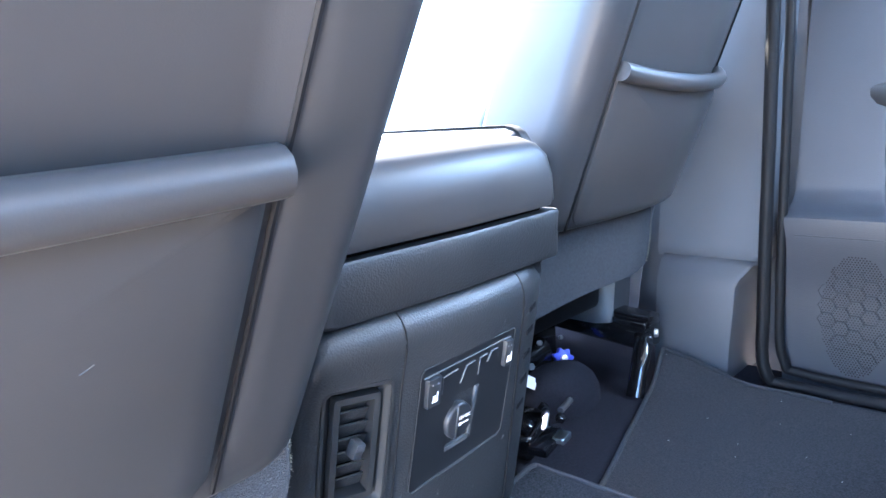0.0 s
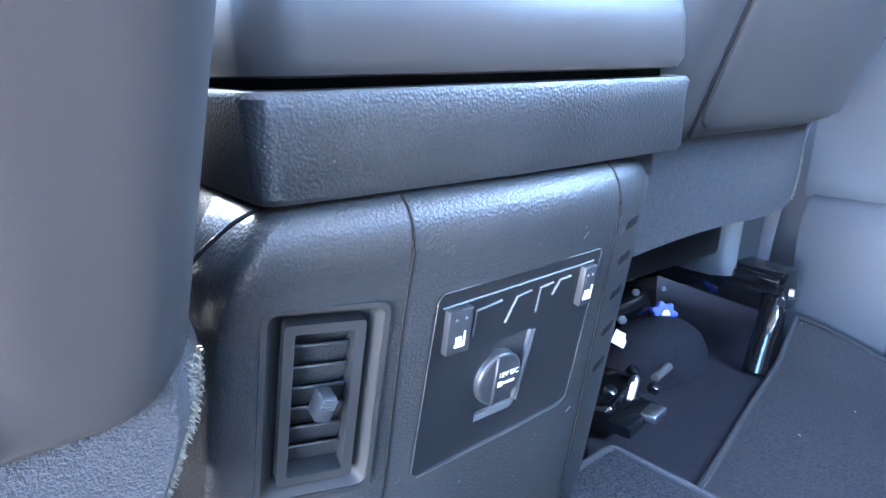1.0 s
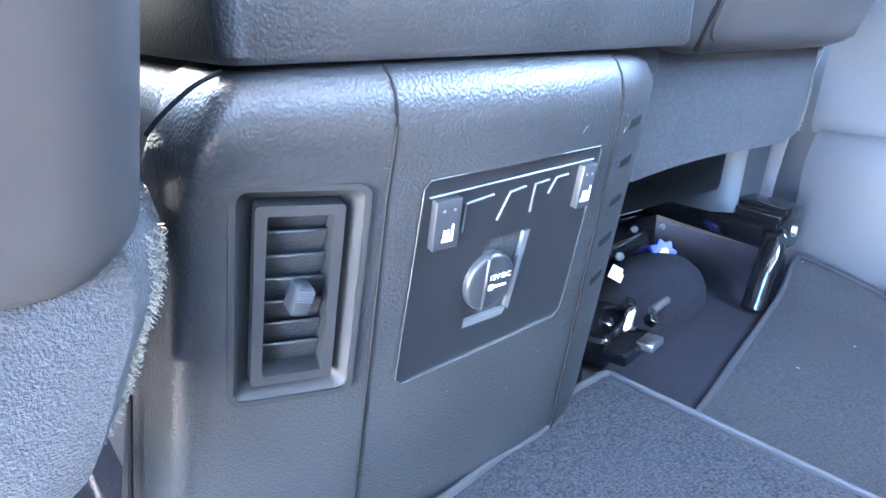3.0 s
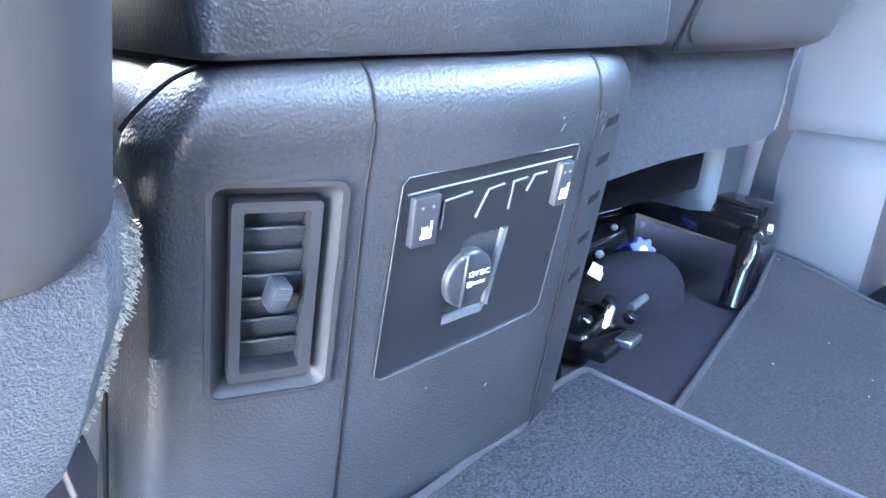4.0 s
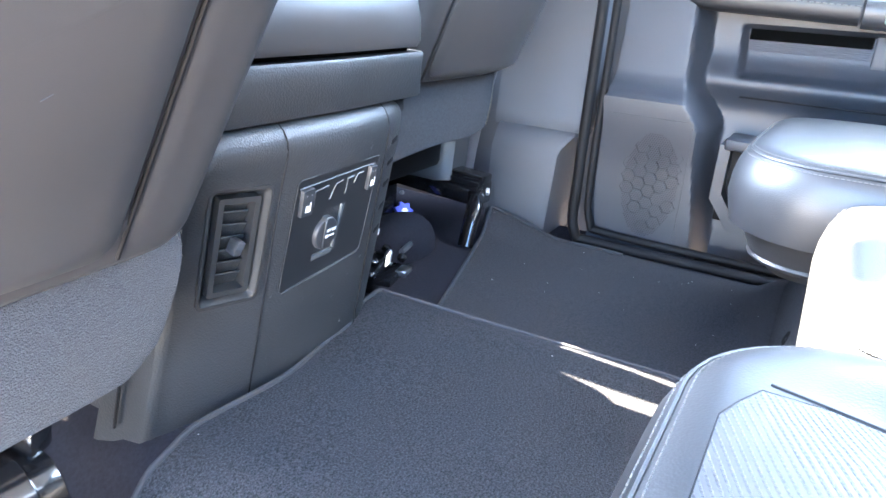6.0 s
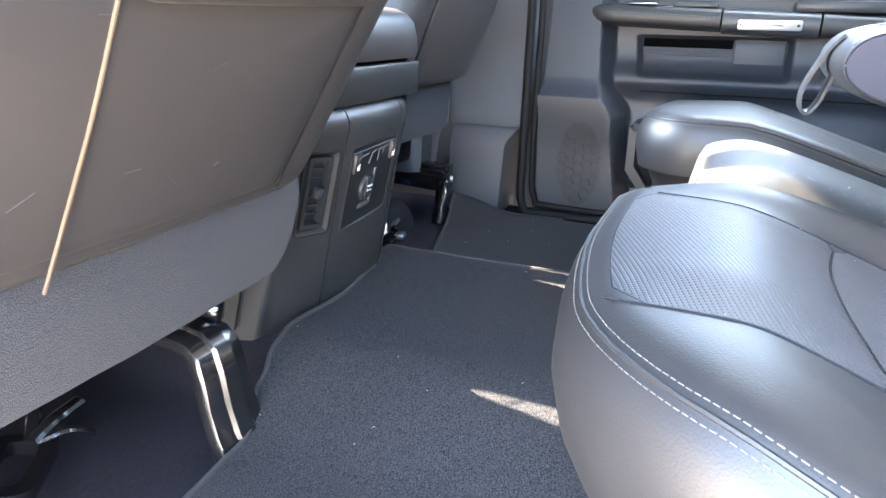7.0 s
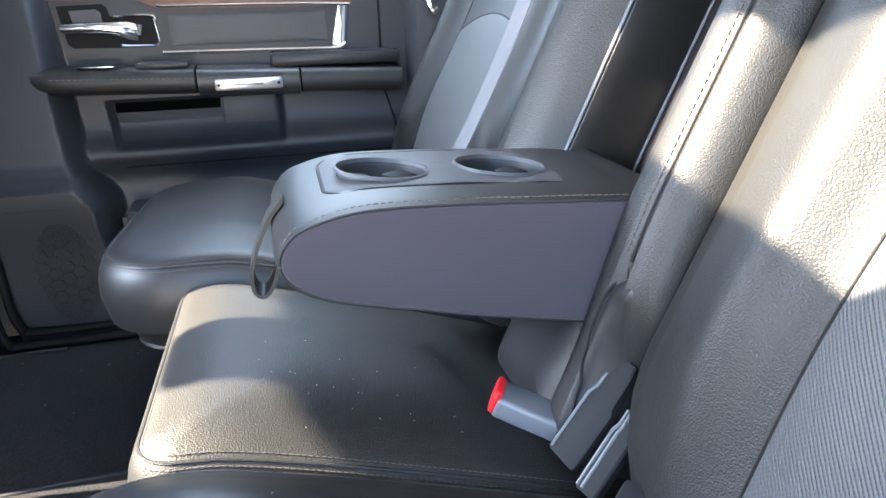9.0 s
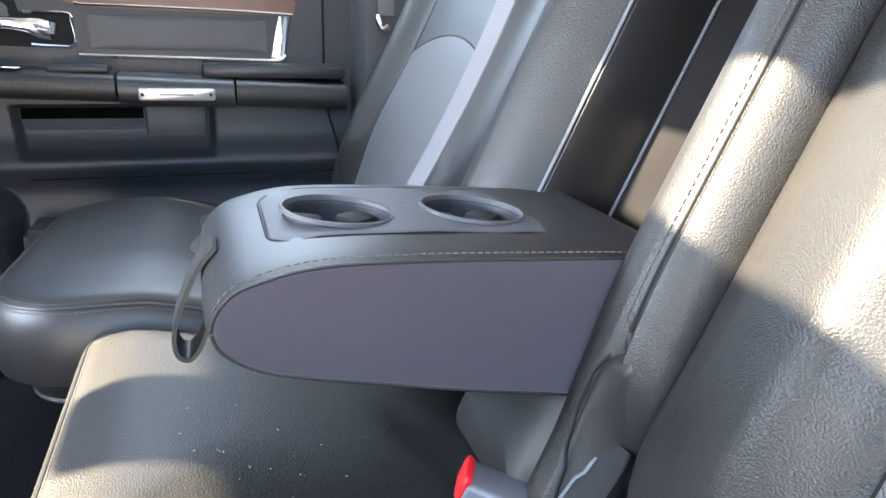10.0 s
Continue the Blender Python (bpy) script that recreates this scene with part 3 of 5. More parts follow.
cap = [(-0.6085, 0.458), (-0.6135, 0.490), (-0.6200, 0.5255), (-0.5990, 0.5265), (-0.5960, 0.518), (-0.5900, 0.490), (-0.5845, 0.466), (-0.5830, 0.4575), (-0.596, 0.4545)]
part("chrome_end", loft([[(x, cy + (y - cy) * k, z) for cy in (-0.60,) for y, z in cap] for x, k in ((0.850, 1.0), (0.8385, 1.0), (0.8365, 0.9), (0.8350, 0.6))]), CHROME, door)
# recessed cup around the release lever
bez = part("handle_bezel", slab(door_at(0.846), [(-0.128, 0.5405), (-0.216, 0.5415), (-0.240, 0.5400), (-0.262, 0.5360), (-0.292, 0.5215), (-0.2965, 0.515), (-0.2965, 0.472), (-0.292, 0.4655), (-0.270, 0.4520), (-0.255, 0.4500), (-0.150, 0.4510), (-0.140, 0.455)][::-1], 0, 0.012, 0.003), DOORPLASTIC, door)
part("handle_cup", slab(door_at(0.8335), [(-0.136, 0.5345), (-0.206, 0.5365), (-0.213, 0.531), (-0.216, 0.5165), (-0.240, 0.5160), (-0.286, 0.5165), (-0.288, 0.470), (-0.255, 0.4655), (-0.150, 0.4680), (-0.143, 0.475)][::-1], 0, 0.001, 0.0004), RUBBER, bez)
part("cup_back", slab(door_at(0.8325), [(-0.154, 0.527), (-0.196, 0.5285), (-0.202, 0.523), (-0.203, 0.509), (-0.157, 0.508)][::-1], 0, 0.0008, 0.0003), INLAY, bez)
part("handle_lever", loft([[(0.819 + d + 0.005 * math.cos(a), y, c + h * math.sin(a)) for a in (k * math.pi / 7 for k in range(14))] for y, h, c, d in ((-0.1395, 0.0060, 0.500, 0.0), (-0.1420, 0.0078, 0.500, 0.0), (-0.17, 0.0085, 0.4995, -0.001), (-0.205, 0.0088, 0.499, -0.001), (-0.225, 0.0105, 0.497, 0.001), (-0.243, 0.0150, 0.493, 0.005), (-0.256, 0.0140, 0.490, 0.010))]), CHROME, bez, "chrome release lever")
part("lever_pivot", tube([(0.826, -0.258, 0.486), (0.826, -0.262, 0.502)], 0.004, 8), SATINMETAL, bez)
part("bezel_ring", tube([Vector((0.831, u, v)) for u, v in ((-0.222, 0.5165), (-0.240, 0.5175), (-0.275, 0.5175), (-0.2845, 0.5160), (-0.2870, 0.5110), (-0.2870, 0.4740), (-0.2845, 0.4690), (-0.278, 0.4675), (-0.240, 0.4685), (-0.228, 0.4695))], 0.0030, 8), CHROME, bez)

# ---- carpets ----
def interp(x, table):
    for (a, fa), (b, fb) in zip(table, table[1:]):
        if x <= b:
            return fa + (fb - fa) * step(a, b, x) if x > a else fa
    return table[-1][1]


FRONT = ((-0.62, -0.016), (-0.39, -0.014), (-0.285, -0.006), (-0.215, 0.026), (-0.165, 0.043), (-0.120, 0.050), (-0.03, 0.041), (0.075, 0.056), (0.155, 0.080), (0.19, 0.083))


def mat_point(u, v, lift=0.0):
    x = -0.62 + (0.19 + 0.62) * u
    y = interp(x, FRONT)
    y += (-0.42 - y) * v
    x += u * u * 0.07 * (0.085 - y)
    z = 0.010 + 0.047 * step(-0.30, -0.12, x) - 0.012 * step(0.17, 0.225, x)
    z += 0.0025 * noise.noise(Vector((x * 9, y * 9, 1.0)))
    return (x, y, z + lift)


hm = root("floor_mat", (-0.2, -0.2, 0.0), "charcoal loop pile mat over the tunnel and driver side floor", "floor mat")
part("mat_body", sheet(mat_point, span(0, 1, 60), span(0, 1, 40), (0, 0, -0.012)), CARPET, hm)
part("edge_binding", tube([mat_point(u, 0.004, 0.001) for u in span(0, 0.995, 80)] + [mat_point(0.998, v, 0.001) for v in span(0.01, 1, 40)], 0.0028, 8), BINDING, hm)


def mat2_point(u, v, lift=0.0):
    x = 0.205 + (0.662 - 0.205) * u
    y = 0.048 + (x - 0.25) * 0.285
    y += (-0.345 - y) * v
    z = -0.004 + 0.030 * step(0.78, 1.0, u) * step(0.30, 0.0, v) + 0.024 * step(0.90, 1.0, v)
    z += 0.002 * noise.noise(Vector((x * 11, y * 11, 4.0)))
    return (x, y, z + lift)


pm = root("floor_mat", (0.43, -0.1, 0.0), "black fine carpet mat in the passenger side footwell", "floor mat")
part("mat_body", sheet(mat2_point, span(0, 1, 50), span(0, 1, 40), (0, 0, -0.01)), MATDARK, pm)
part("edge_binding", tube([mat2_point(0.99, v, 0.001) for v in span(0.5, 0, 25)] + [mat2_point(u, 0.004, 0.001) for u in span(0.98, 0, 50)], 0.0035, 8), BINDING, pm)

# ---- centre console ----
con = root("console", (0.022, 0.25, 0.03), "black grained plastic floor console with padded lid", "console")
XC = 0.022


def face_y(x, z):
    turned = max(0.0, x - XC - 0.074)
    bow = 1.1 - (0.62 * step(0.235, 0.290, z) if x < XC else 0.0)
    return 0.004 + 0.20 * (0.287 - z) + bow * (x - XC) ** 2 + 4.4 * turned ** 2


def con_ring(z, shrink=0.0):
    hw = 0.137 + 0.095 * (0.287 - z) - shrink
    r = 0.030

    def flank(s):
        pts = [(XC + s * (hw - 0.002), 0.62 + (0.10 - 0.62) * t, z) for t in (0, 0.3, 0.6, 0.85, 1)]
        y0 = face_y(XC + s * hw, z) + shrink
        flare = 0.011 + 0.03 * (0.287 - z)
        pts += [(XC + s * (hw - 0.001), y0 + 0.052, z), (XC + s * (hw + flare), y0 + 0.048, z), (XC + s * (hw + flare), y0 + 0.044, z), (XC + s * (hw + 0.0085), y0 + 0.024, z)]
        for k in range(1, 8):
            a = radians(15 + 75 * k / 7)
            pts.append((XC + s * (hw - 0.004 + 0.0115 * math.cos(a)), y0 + 0.0125 * (1 - math.sin(a)), z))
        return pts

    left, right = flank(-1), flank(1)
    xs = span(left[-1][0], right[-1][0], 42)
    return left + [(x, face_y(x, z) + shrink, z) for x in xs[1:-1]] + right[::-1]


rings = [con_ring(z) for z in (0.03, 0.06, 0.09, 0.12, 0.15, 0.18, 0.21, 0.24, 0.258, 0.270)]
rings += [con_ring(0.270 + 0.030 * math.sin(radians(a)), 0.022 * (1 - math.cos(radians(a)))) for a in (18, 36, 54, 72, 90)]
skin = loft(rings)
for v in skin.verts:
    v.co.z -= 0.010 * step(0.122, 0.160, XC - v.co.x) * step(0.24, 0.29, v.co.z)
body = part("body", skin, PLASTIC, con)


def face_frame(x, z, turn=0.0):
    """The frame on the console's back face: x across, y up, z out of it."""
    n = Vector(((face_y(x + 0.002, z) - face_y(x - 0.002, z)) / 0.004, -1, -0.20)).normalized()
    up = (Vector((0, 0, 1)) - n * n.z).normalized()
    m = Matrix((up.cross(n), up, n)).transposed().to_4x4()
    return Matrix.Translation((x, face_y(x, z), z)) @ m @ pose(0, 0, 0, 0, 0, turn)


VL = face_frame(-0.0845, 0.2055, -5)
PF = face_frame(0.021, 0.2035, 0)
PANEL = [(-0.0585, -0.0545), (-0.0540, -0.0580), (0.0470, -0.0500), (0.0525, -0.0450), (0.0570, 0.0490), (0.0555, 0.0515), (-0.0500, 0.0485), (-0.0530, 0.0450)]
RECESS = [(-0.019, -0.038), (0.007, -0.0375), (0.0115, -0.034), (0.017, 0.010), (0.017, 0.012), (-0.008, 0.012), (-0.012, 0.010), (-0.019, -0.034)]
cut(body, [slab(VL, rrect(-0.0275, -0.0520, 0.0275, 0.0520, (0.006,) * 4, 4, 2), -0.04, 0.03, 0.0),
           slab(PF, PANEL, -0.0045, 0.02, 0.0)])


def vent(m):
    fr = part("vent_frame", ring_plate(m, rrect(-0.0277, -0.0522, 0.0277, 0.0522, (0.006,) * 4, 4, 2), rrect(-0.0253, -0.0498, 0.0253, 0.0498, (0.005,) * 4, 4, 2), -0.02, 0.0022), VENT, con)
    outer, inner = rrect(-0.0253, -0.0498, 0.0253, 0.0498, (0.005,) * 4, 4, 2), rrect(-0.0178, -0.0430, 0.0178, 0.0430, (0.002,) * 4, 4, 2)
    part("vent_slope", loft([[m @ Vector((u, v, 0.001)) for u, v in outer], [m @ Vector((u, v, -0.0075)) for u, v in inner], [m @ Vector((u, v, -0.03)) for u, v in inner]], caps=False), VENT, fr)
    part("inner_frame", ring_plate(m, rrect(-0.0178, -0.0430, 0.0178, 0.0430, (0.002,) * 4, 4, 2), rrect(-0.0132, -0.0385, 0.0132, 0.0385, (0.001,) * 4, 4, 2), -0.02, 0.0005), VENT, fr)
    # black sheet behind the vanes, painting the vent's inner shade
    part("vent_shade", box((-0.02, -0.045, -0.038), (0.02, 0.045, -0.034), 0, m=m), GAP_SHADE, con)
    for i in range(7):
        v = -0.0330 + i * 0.0110
        part("vane", box((-0.0130, -0.0075, -0.0008), (0.0130, 0.0075, 0.0008), 0.0005, 1, m @ pose(0, v, -0.0095, 24)), PLASTIC, con)
    return m


vent(VL)
# flush black plates painting the shade of small recessed slots
for z in (0.262, 0.240, 0.217, 0.192, 0.166):
    part("slot_shade", slab(face_frame(0.112, z, 4), rrect(-0.0085, -0.0026, 0.0085, 0.0026, (0.001,) * 4, 3, 2), -0.002, 0.0003, 0.0001), RUBBER, con)
tab = part("vent_tab", box((-0.0040, -0.0066, -0.001), (0.0040, 0.0066, 0.0095), 0.0016, 2, VL @ pose(0.0005, 0.001, -0.004, 0, 8, -14)), SMOOTH, con, "grey vent adjuster tab")
for i in range(5):
    part("grip_line", box((-0.0035, 0.0005 + i * 0.0012, 0.0091), (0.0035, 0.0011 + i * 0.0012, 0.0098), 0, 1, VL @ pose(0.0005, 0.001, -0.004, 0, 8, -14)), GREYPLASTIC, tab)

pnl = part("control_panel", slab(PF, PANEL, -0.012, -0.0028, 0.0), PANELBLACK, con, "matte black control panel", smooth=False)
cut(pnl, [slab(PF, RECESS, -0.013, 0.02, 0.0)])
part("recess_floor", slab(PF, RECESS, -0.02, -0.0122, 0.0), SMOOTH, pnl, smooth=False)
part("recess_rim", loft([[PF @ Vector(p) for p in ring] for ring in ([(0.0115, -0.034, -0.0026), (0.017, 0.011, -0.0026), (0.0135, 0.011, -0.0026), (0.0085, -0.032, -0.0026)], [(0.0115, -0.034, -0.012), (0.017, 0.011, -0.012), (0.0105, 0.011, -0.0122), (0.0075, -0.032, -0.0122)])]), TRIMGREY, pnl, smooth=False)
part("recess_ledge", loft([[PF @ Vector(p) for p in ring] for ring in ([(-0.0185, -0.0375, -0.0026), (0.0075, -0.0370, -0.0026), (0.0095, -0.033, -0.0026), (-0.0185, -0.0335, -0.0026)], [(-0.0185, -0.0375, -0.012), (0.0075, -0.0370, -0.012), (0.0075, -0.031, -0.0122), (-0.0185, -0.0315, -0.0122)])]), TRIMGREY, pnl, smooth=False)
CAP = PF @ pose(-0.0075, -0.0115, -0.0125)
disc = [(0.0150 * math.cos(a), 0.0160 * math.sin(a)) for a in (k * 2 * math.pi / 32 for k in range(32))]
cap = part("socket_cap", slab(CAP, disc, 0, 0.0140, 0.0022, 3), SMOOTH, pnl, "black power socket cap with white print")
part("cap_rib", box((-0.0052, -0.0150, 0.004), (-0.0034, 0.0150, 0.0155), 0.0007, 1, CAP), SMOOTH, cap)
for k, (txt, size, vv) in enumerate((("12V DC", 0.0042, 0.0018),)):
    cu = bpy.data.curves.new("lettering", "FONT")
    cu.body, cu.size, cu.extrude, cu.align_x = txt, size, 0.00015, "LEFT"
    tx = new("lettering", cu)
    tx.data.materials.append(WHITEPRINT)
    tx.parent, tx.matrix_basis = cap, CAP @ pose(-0.0022, vv, 0.0143)
part("print_bar", box((-0.002, -0.0040, 0.0139), (0.0012, -0.0010, 0.0144), 0, 1, CAP), WHITEPRINT, cap)
part("print_bar", box((0.0016, -0.0030, 0.0139), (0.0095, -0.0018, 0.0144), 0, 1, CAP), WHITEPRINT, cap)


def switch(u0, u1, v0, v1):
    sw = part("seat_heater_switch", slab(PF, rrect(u0, v0, u1, v1, (0.001,) * 4, 3, 2), -0.003, 0.0012, 0.001), SMOOTH, pnl)
    um, w = (u0 + u1) / 2, (u1 - u0)
    for s in (-0.2, 0.2):
        part("indicator", slab(PF, [(um + s * w + 0.0008 * math.cos(a), v1 - 0.005 + 0.0008 * math.sin(a)) for a in (k * math.pi / 4 for k in range(8))], 0.001, 0.0015, 0.0002), GREYBLOCK, sw)
    for a in range(3):
        part("icon_bar", box((um - 0.0022 + a * 0.0013, v0 + 0.0058, 0.0011), (um - 0.0016 + a * 0.0013, v0 + 0.0100, 0.0015), 0, 1, PF), WHITEPRINT, sw)
    part("icon_bar", box((um - 0.0028, v0 + 0.0042, 0.0011), (um + 0.0024, v0 + 0.0056, 0.0015), 0, 1, PF), WHITEPRINT, sw)
    part("icon_bar", box((um + 0.0024, v0 + 0.0042, 0.0011), (um + 0.0032, v0 + 0.0125, 0.0015), 0, 1, PF @ pose(0, 0, 0, 0, 0, 0)), WHITEPRINT, sw)
    return sw


switch(-0.0470, -0.0325, 0.0145, 0.0390)
switch(0.0440, 0.0535, 0.0190, 0.0430)
part("panel_edge", tube([PF @ Vector((u, v, -0.0012)) for u, v in PANEL], 0.00045, 6, closed=True), PLASTIC, pnl)
part("edge_line", tube([PF @ Vector((-0.049, 0.0400, -0.002)), PF @ Vector((0.0530, 0.0445, -0.002))], 0.0006, 6), TRIMGREY, pnl)
# embossed lettering reduced to plain strokes, lighter than the panel
for q in (((-0.0285, 0.0195), (-0.0280, 0.0335), (-0.0120, 0.0355)), ((-0.0075, 0.0215), (-0.0015, 0.0350), (0.0080, 0.0365)), ((0.0140, 0.0220), (0.0145, 0.0365), (0.0235, 0.0375)), ((0.0245, 0.0300), (0.0285, 0.0380), (0.0365, 0.0385))):
    part("emblem_stroke", tube([PF @ Vector((u, v, -0.0022)) for u, v in q], 0.0007, 6), TRIMGREY, pnl)

for s in (-1, 1):
    part("seam_groove", tube([(XC + s * (0.0690 + 0.006 * (0.287 - z) / 0.2), face_y(XC + s * 0.0695, z) - 0.0002 + (0.0 if z < 0.271 else 0.022 * (1 - math.cos(math.asin(min(1, (z - 0.270) / 0.030))))), z) for z in span(0.04, 0.2985, 60)], 0.0007, 6), RUBBER, con)
part("shoulder_seam", tube(spline([(-0.132, 0.040, 0.2775), (-0.128, 0.037, 0.2830), (-0.122, 0.034, 0.2890), (-0.115, 0.032, 0.2945), (-0.106, 0.031, 0.2985)], 5), 0.0010, 6), RUBBER, con)
part("side_seam", tube([(XC - 0.1545 - 0.095 * (0.287 - z), 0.058 + 0.2 * (0.287 - z), z) for z in span(0.05, 0.235, 20)], 0.0014, 6), RUBBER, con)

# upper bin, its lip and the padded lid
def con_box(z0, z1, hw0, hw1, y0, y1, r, yf=0.50):
    def ring(z, hw, y):
        pts = []
        for sx, sy, a0 in ((-1, 0, 180), (1, 0, 270)):
            for k in range(7):
                a = radians(a0 + 90 * k / 6)
                pts.append((XC + (0.004 if sx < 0 else 0) + sx * (hw - r) + r * math.cos(a), y + r + r * math.sin(a) + 0.3 * (XC * 0 + (sx * (hw - r) + r * math.cos(a)) ** 2) * 1.0, z))
        pts.insert(7, (XC, y, z))
        return pts + [(XC + hw, yf, z), (XC + 0.004 - hw, yf, z)]
    return ring


bin_ring = con_box(0, 0, 0, 0, 0, 0, 0.009)
part("bin", loft([bin_ring(z, hw, y) for z, hw, y in ((0.3005, 0.128, 0.024), (0.3008, 0.1335, 0.0140), (0.3035, 0.1352, 0.0120), (0.330, 0.137, 0.0125), (0.3405, 0.1385, 0.0115), (0.343, 0.1375, 0.0130), (0.3435, 0.135, 0.017))]), PLASTIC, con)
part("bin_gap", loft([bin_ring(z, 0.1260, 0.0250) for z in (0.286, 0.302)]), RUBBER, con)
# black filler painting the shade between bin and lid
part("lid_gap_shade", loft([bin_ring(z, 0.126, 0.024) for z in (0.342, 0.350)]), GAP_SHADE, con)
lid_ring = con_box(0, 0, 0, 0, 0, 0, 0.020)
part("lid", loft([lid_ring(z, hw, y) for z, hw, y in ((0.3475, 0.128, 0.020), (0.3485, 0.133, 0.012), (0.354, 0.1345, 0.009), (0.375, 0.1340, 0.0095), (0.393, 0.1300, 0.0125), (0.403, 0.1230, 0.019), (0.4095, 0.112, 0.030), (0.4135, 0.09, 0.055), (0.416, 0.05, 0.10))]), VINYL, con, "padded leather console lid")

# small scratches on the console's back face
rng = random.Random(11)
for i in range(38):
    x, z = (rng.uniform(-0.05, 0.13), rng.uniform(0.065, 0.15)) if i % 4 else (rng.uniform(-0.05, 0.12), rng.uniform(0.255, 0.275))
    if i % 7 == 3:
        x = -0.048 + rng.uniform(-0.004, 0.004)
    m = face_frame(x, z, rng.uniform(0, 180))
    long = rng.uniform(0.0004, 0.0022)
    part("scratch", box((-long, -0.00010, 0.0), (long, 0.00010, 0.0003), 0, 1, m), TRIMGREY, body)
lint = bmesh.new()
for i in range(44):
    u, v = rng.random(), rng.random()
    p = Vector(mat_point(u, v, 0.0014) if i % 2 else mat2_point(u, v, 0.0012))
    d = Vector((rng.uniform(-1, 1), rng.uniform(-1, 1), 0)).normalized() * rng.uniform(0.0004, 0.0013)
    grow(lint, tube([p - d, p + Vector((0, 0, 0.0006)), p + d], 0.00028, 4))
tagged(put("lint", lint, PALE), "pale lint flecks scattered on the floor mats", "lint", kind="stuff")


# ---- front seats, seen from behind ----
def seat_frame_matrix(at, lean):
    up = Vector((0, -lean, 1)).normalized()
    n = Vector((0, -up.z, up.y))
    return Matrix.Translation(at) @ Matrix((Vector((1, 0, 0)), up, n)).transposed().to_4x4()


def front_seat(at, lean, half, skirt, label, bend, line, sag, felt, wide, tilt):
    m = seat_frame_matrix(at, lean)
    seat = root("front_seat", (at[0], at[1] + 0.2, 0.0), label, "seat", "front seats")

    def bow(bm):
        for v in bm.verts:
            d = v.co.x - at[0]
            v.co.y += bend[0] * d * d + bend[1] * max(0, d) ** 2
        return bm

    out = [(u, v - tilt * (half - u) * step(0.2, 0.0, v)) for u, v in rrect(-half, -0.022 if line is not None else -0.012, half, 0.62, (0.05, 0.034 if line is not None else 0.05, 0.12, 0.12))]
    inset_by = 0.046 if line is None else 0.064
    shell = lambda u, v: 0.004 - 0.012 * step(half - inset_by + 0.006, half - inset_by - 0.009, abs(u)) * step(0.0, 0.03, v)
    back = part("backrest", bow(pad(m, out, [(0.02, -0.13), (0.0, -0.11), (0.0, -0.03), (0.004, -0.012), (0.012, -0.003), (0.02, 0)], shell, 26)), VINYL, seat)
    for s in (-1, 1):
        part("side_seam", bow(tube([m @ Vector((s * (half - inset_by), v, 0.0005)) for v in span(0.0, 0.56, 40)], 0.0016, 6)), RUBBER, back)
    pw = half - inset_by - 0.004
    pocket = part("map_pocket", bow(pad(m, [(u, v - (tilt * (pw - u) + sag * (1 - (u / pw) ** 2)) * step(0.03, 0.16, v)) for u, v in rrect(-pw, 0.004, pw, 0.186 if line is None else 0.198, (0.02, 0.02, 0.004, 0.004))], [(0, -0.008), (0.002, 0.002), (0.006, 0.0045)], lambda u, v: 0.004 * step(0.02, 0.12, v), 10)), VINYL, seat)
    hem = [m @ Vector((u, (0.190 if line is None else 0.202) - tilt * (pw - u) - sag * (1 - (u / pw) ** 2), 0.004 + 0.004 * (1 - (u / pw) ** 2) - (0 if line is None else 0.008 * step(line + 0.012, line, u)))) for u in span(-pw if line is None else line - 0.004, pw, 30)]
    part("pocket_hem", bow(tube(hem, 0.0105, 12)), VINYL, pocket)
    if line is not None:
        part("piping", bow(tube([m @ Vector((line - 0.012 * v / 0.5, v, 0.0105 - 0.006 * step(0.10, 0.24, v))) for v in span(-0.014, 0.55, 70)], 0.0013, 6)), TANPIPE, back)
    # felt skirt under the backrest
    part("felt_skirt", bow(sheet(skirt, [math.sin(s * math.pi / 2) for s in span(-1, 1, 90)], span(0, 1, 50), (0, 0.010, 0.002))), felt, seat, "felt skirt below the backrest")
    rng = random.Random(4)
    fray = bmesh.new()
    for i in range(560):
        v = rng.uniform(0.14, 0.98)
        p = Vector(skirt(rng.uniform(0.955, 0.999), v))
        q = p + Vector((rng.uniform(0.0003, 0.0022), rng.uniform(-0.003, 0.001), rng.uniform(-0.002, 0.002)))
        grow(fray, tube([p, (p + q) / 2 + Vector((0, 0, rng.uniform(-0.001, 0.001))), q], 0.00024, 3))
    tagged(part("frayed_edge", bow(fray), FRAY, seat), kind="stuff")
    # cushion and its pan, in front of the backrest
    cz = at[2] + 0.03
    inner = -1 if at[0] > 0 else 1
    edge = at[0] + inner * (half + max(wide, 0.015))
    base = box((at[0] - half - (wide if inner < 0 else 0), at[1] + (0.05 if inner < 0 else 0.105), cz - 0.12), (at[0] + half + (0.012 if inner > 0 else -0.10), at[1] + 0.60, cz), 0.03, 4)
    # inner side bolster out of view, its height and width set to block sun
    grow(base, box((min(edge, edge - inner * 0.056), at[1] + (-0.01 if inner < 0 else 0.080), cz - 0.06), (max(edge, edge - inner * (0.040 if inner < 0 else 0.056)), at[1] + 0.56, cz + (0.098 if inner < 0 else 0.185)), 0.026, 4))
    if inner < 0:
        # outer bolster added out of view to keep windscreen light off the pillar
        grow(base, box((at[0] + half - 0.10, at[1] + 0.14, cz - 0.05), (at[0] + half - 0.01, at[1] + 0.56, cz + 0.07), 0.026, 4))
    part("cushion", base, LEATHER, seat)
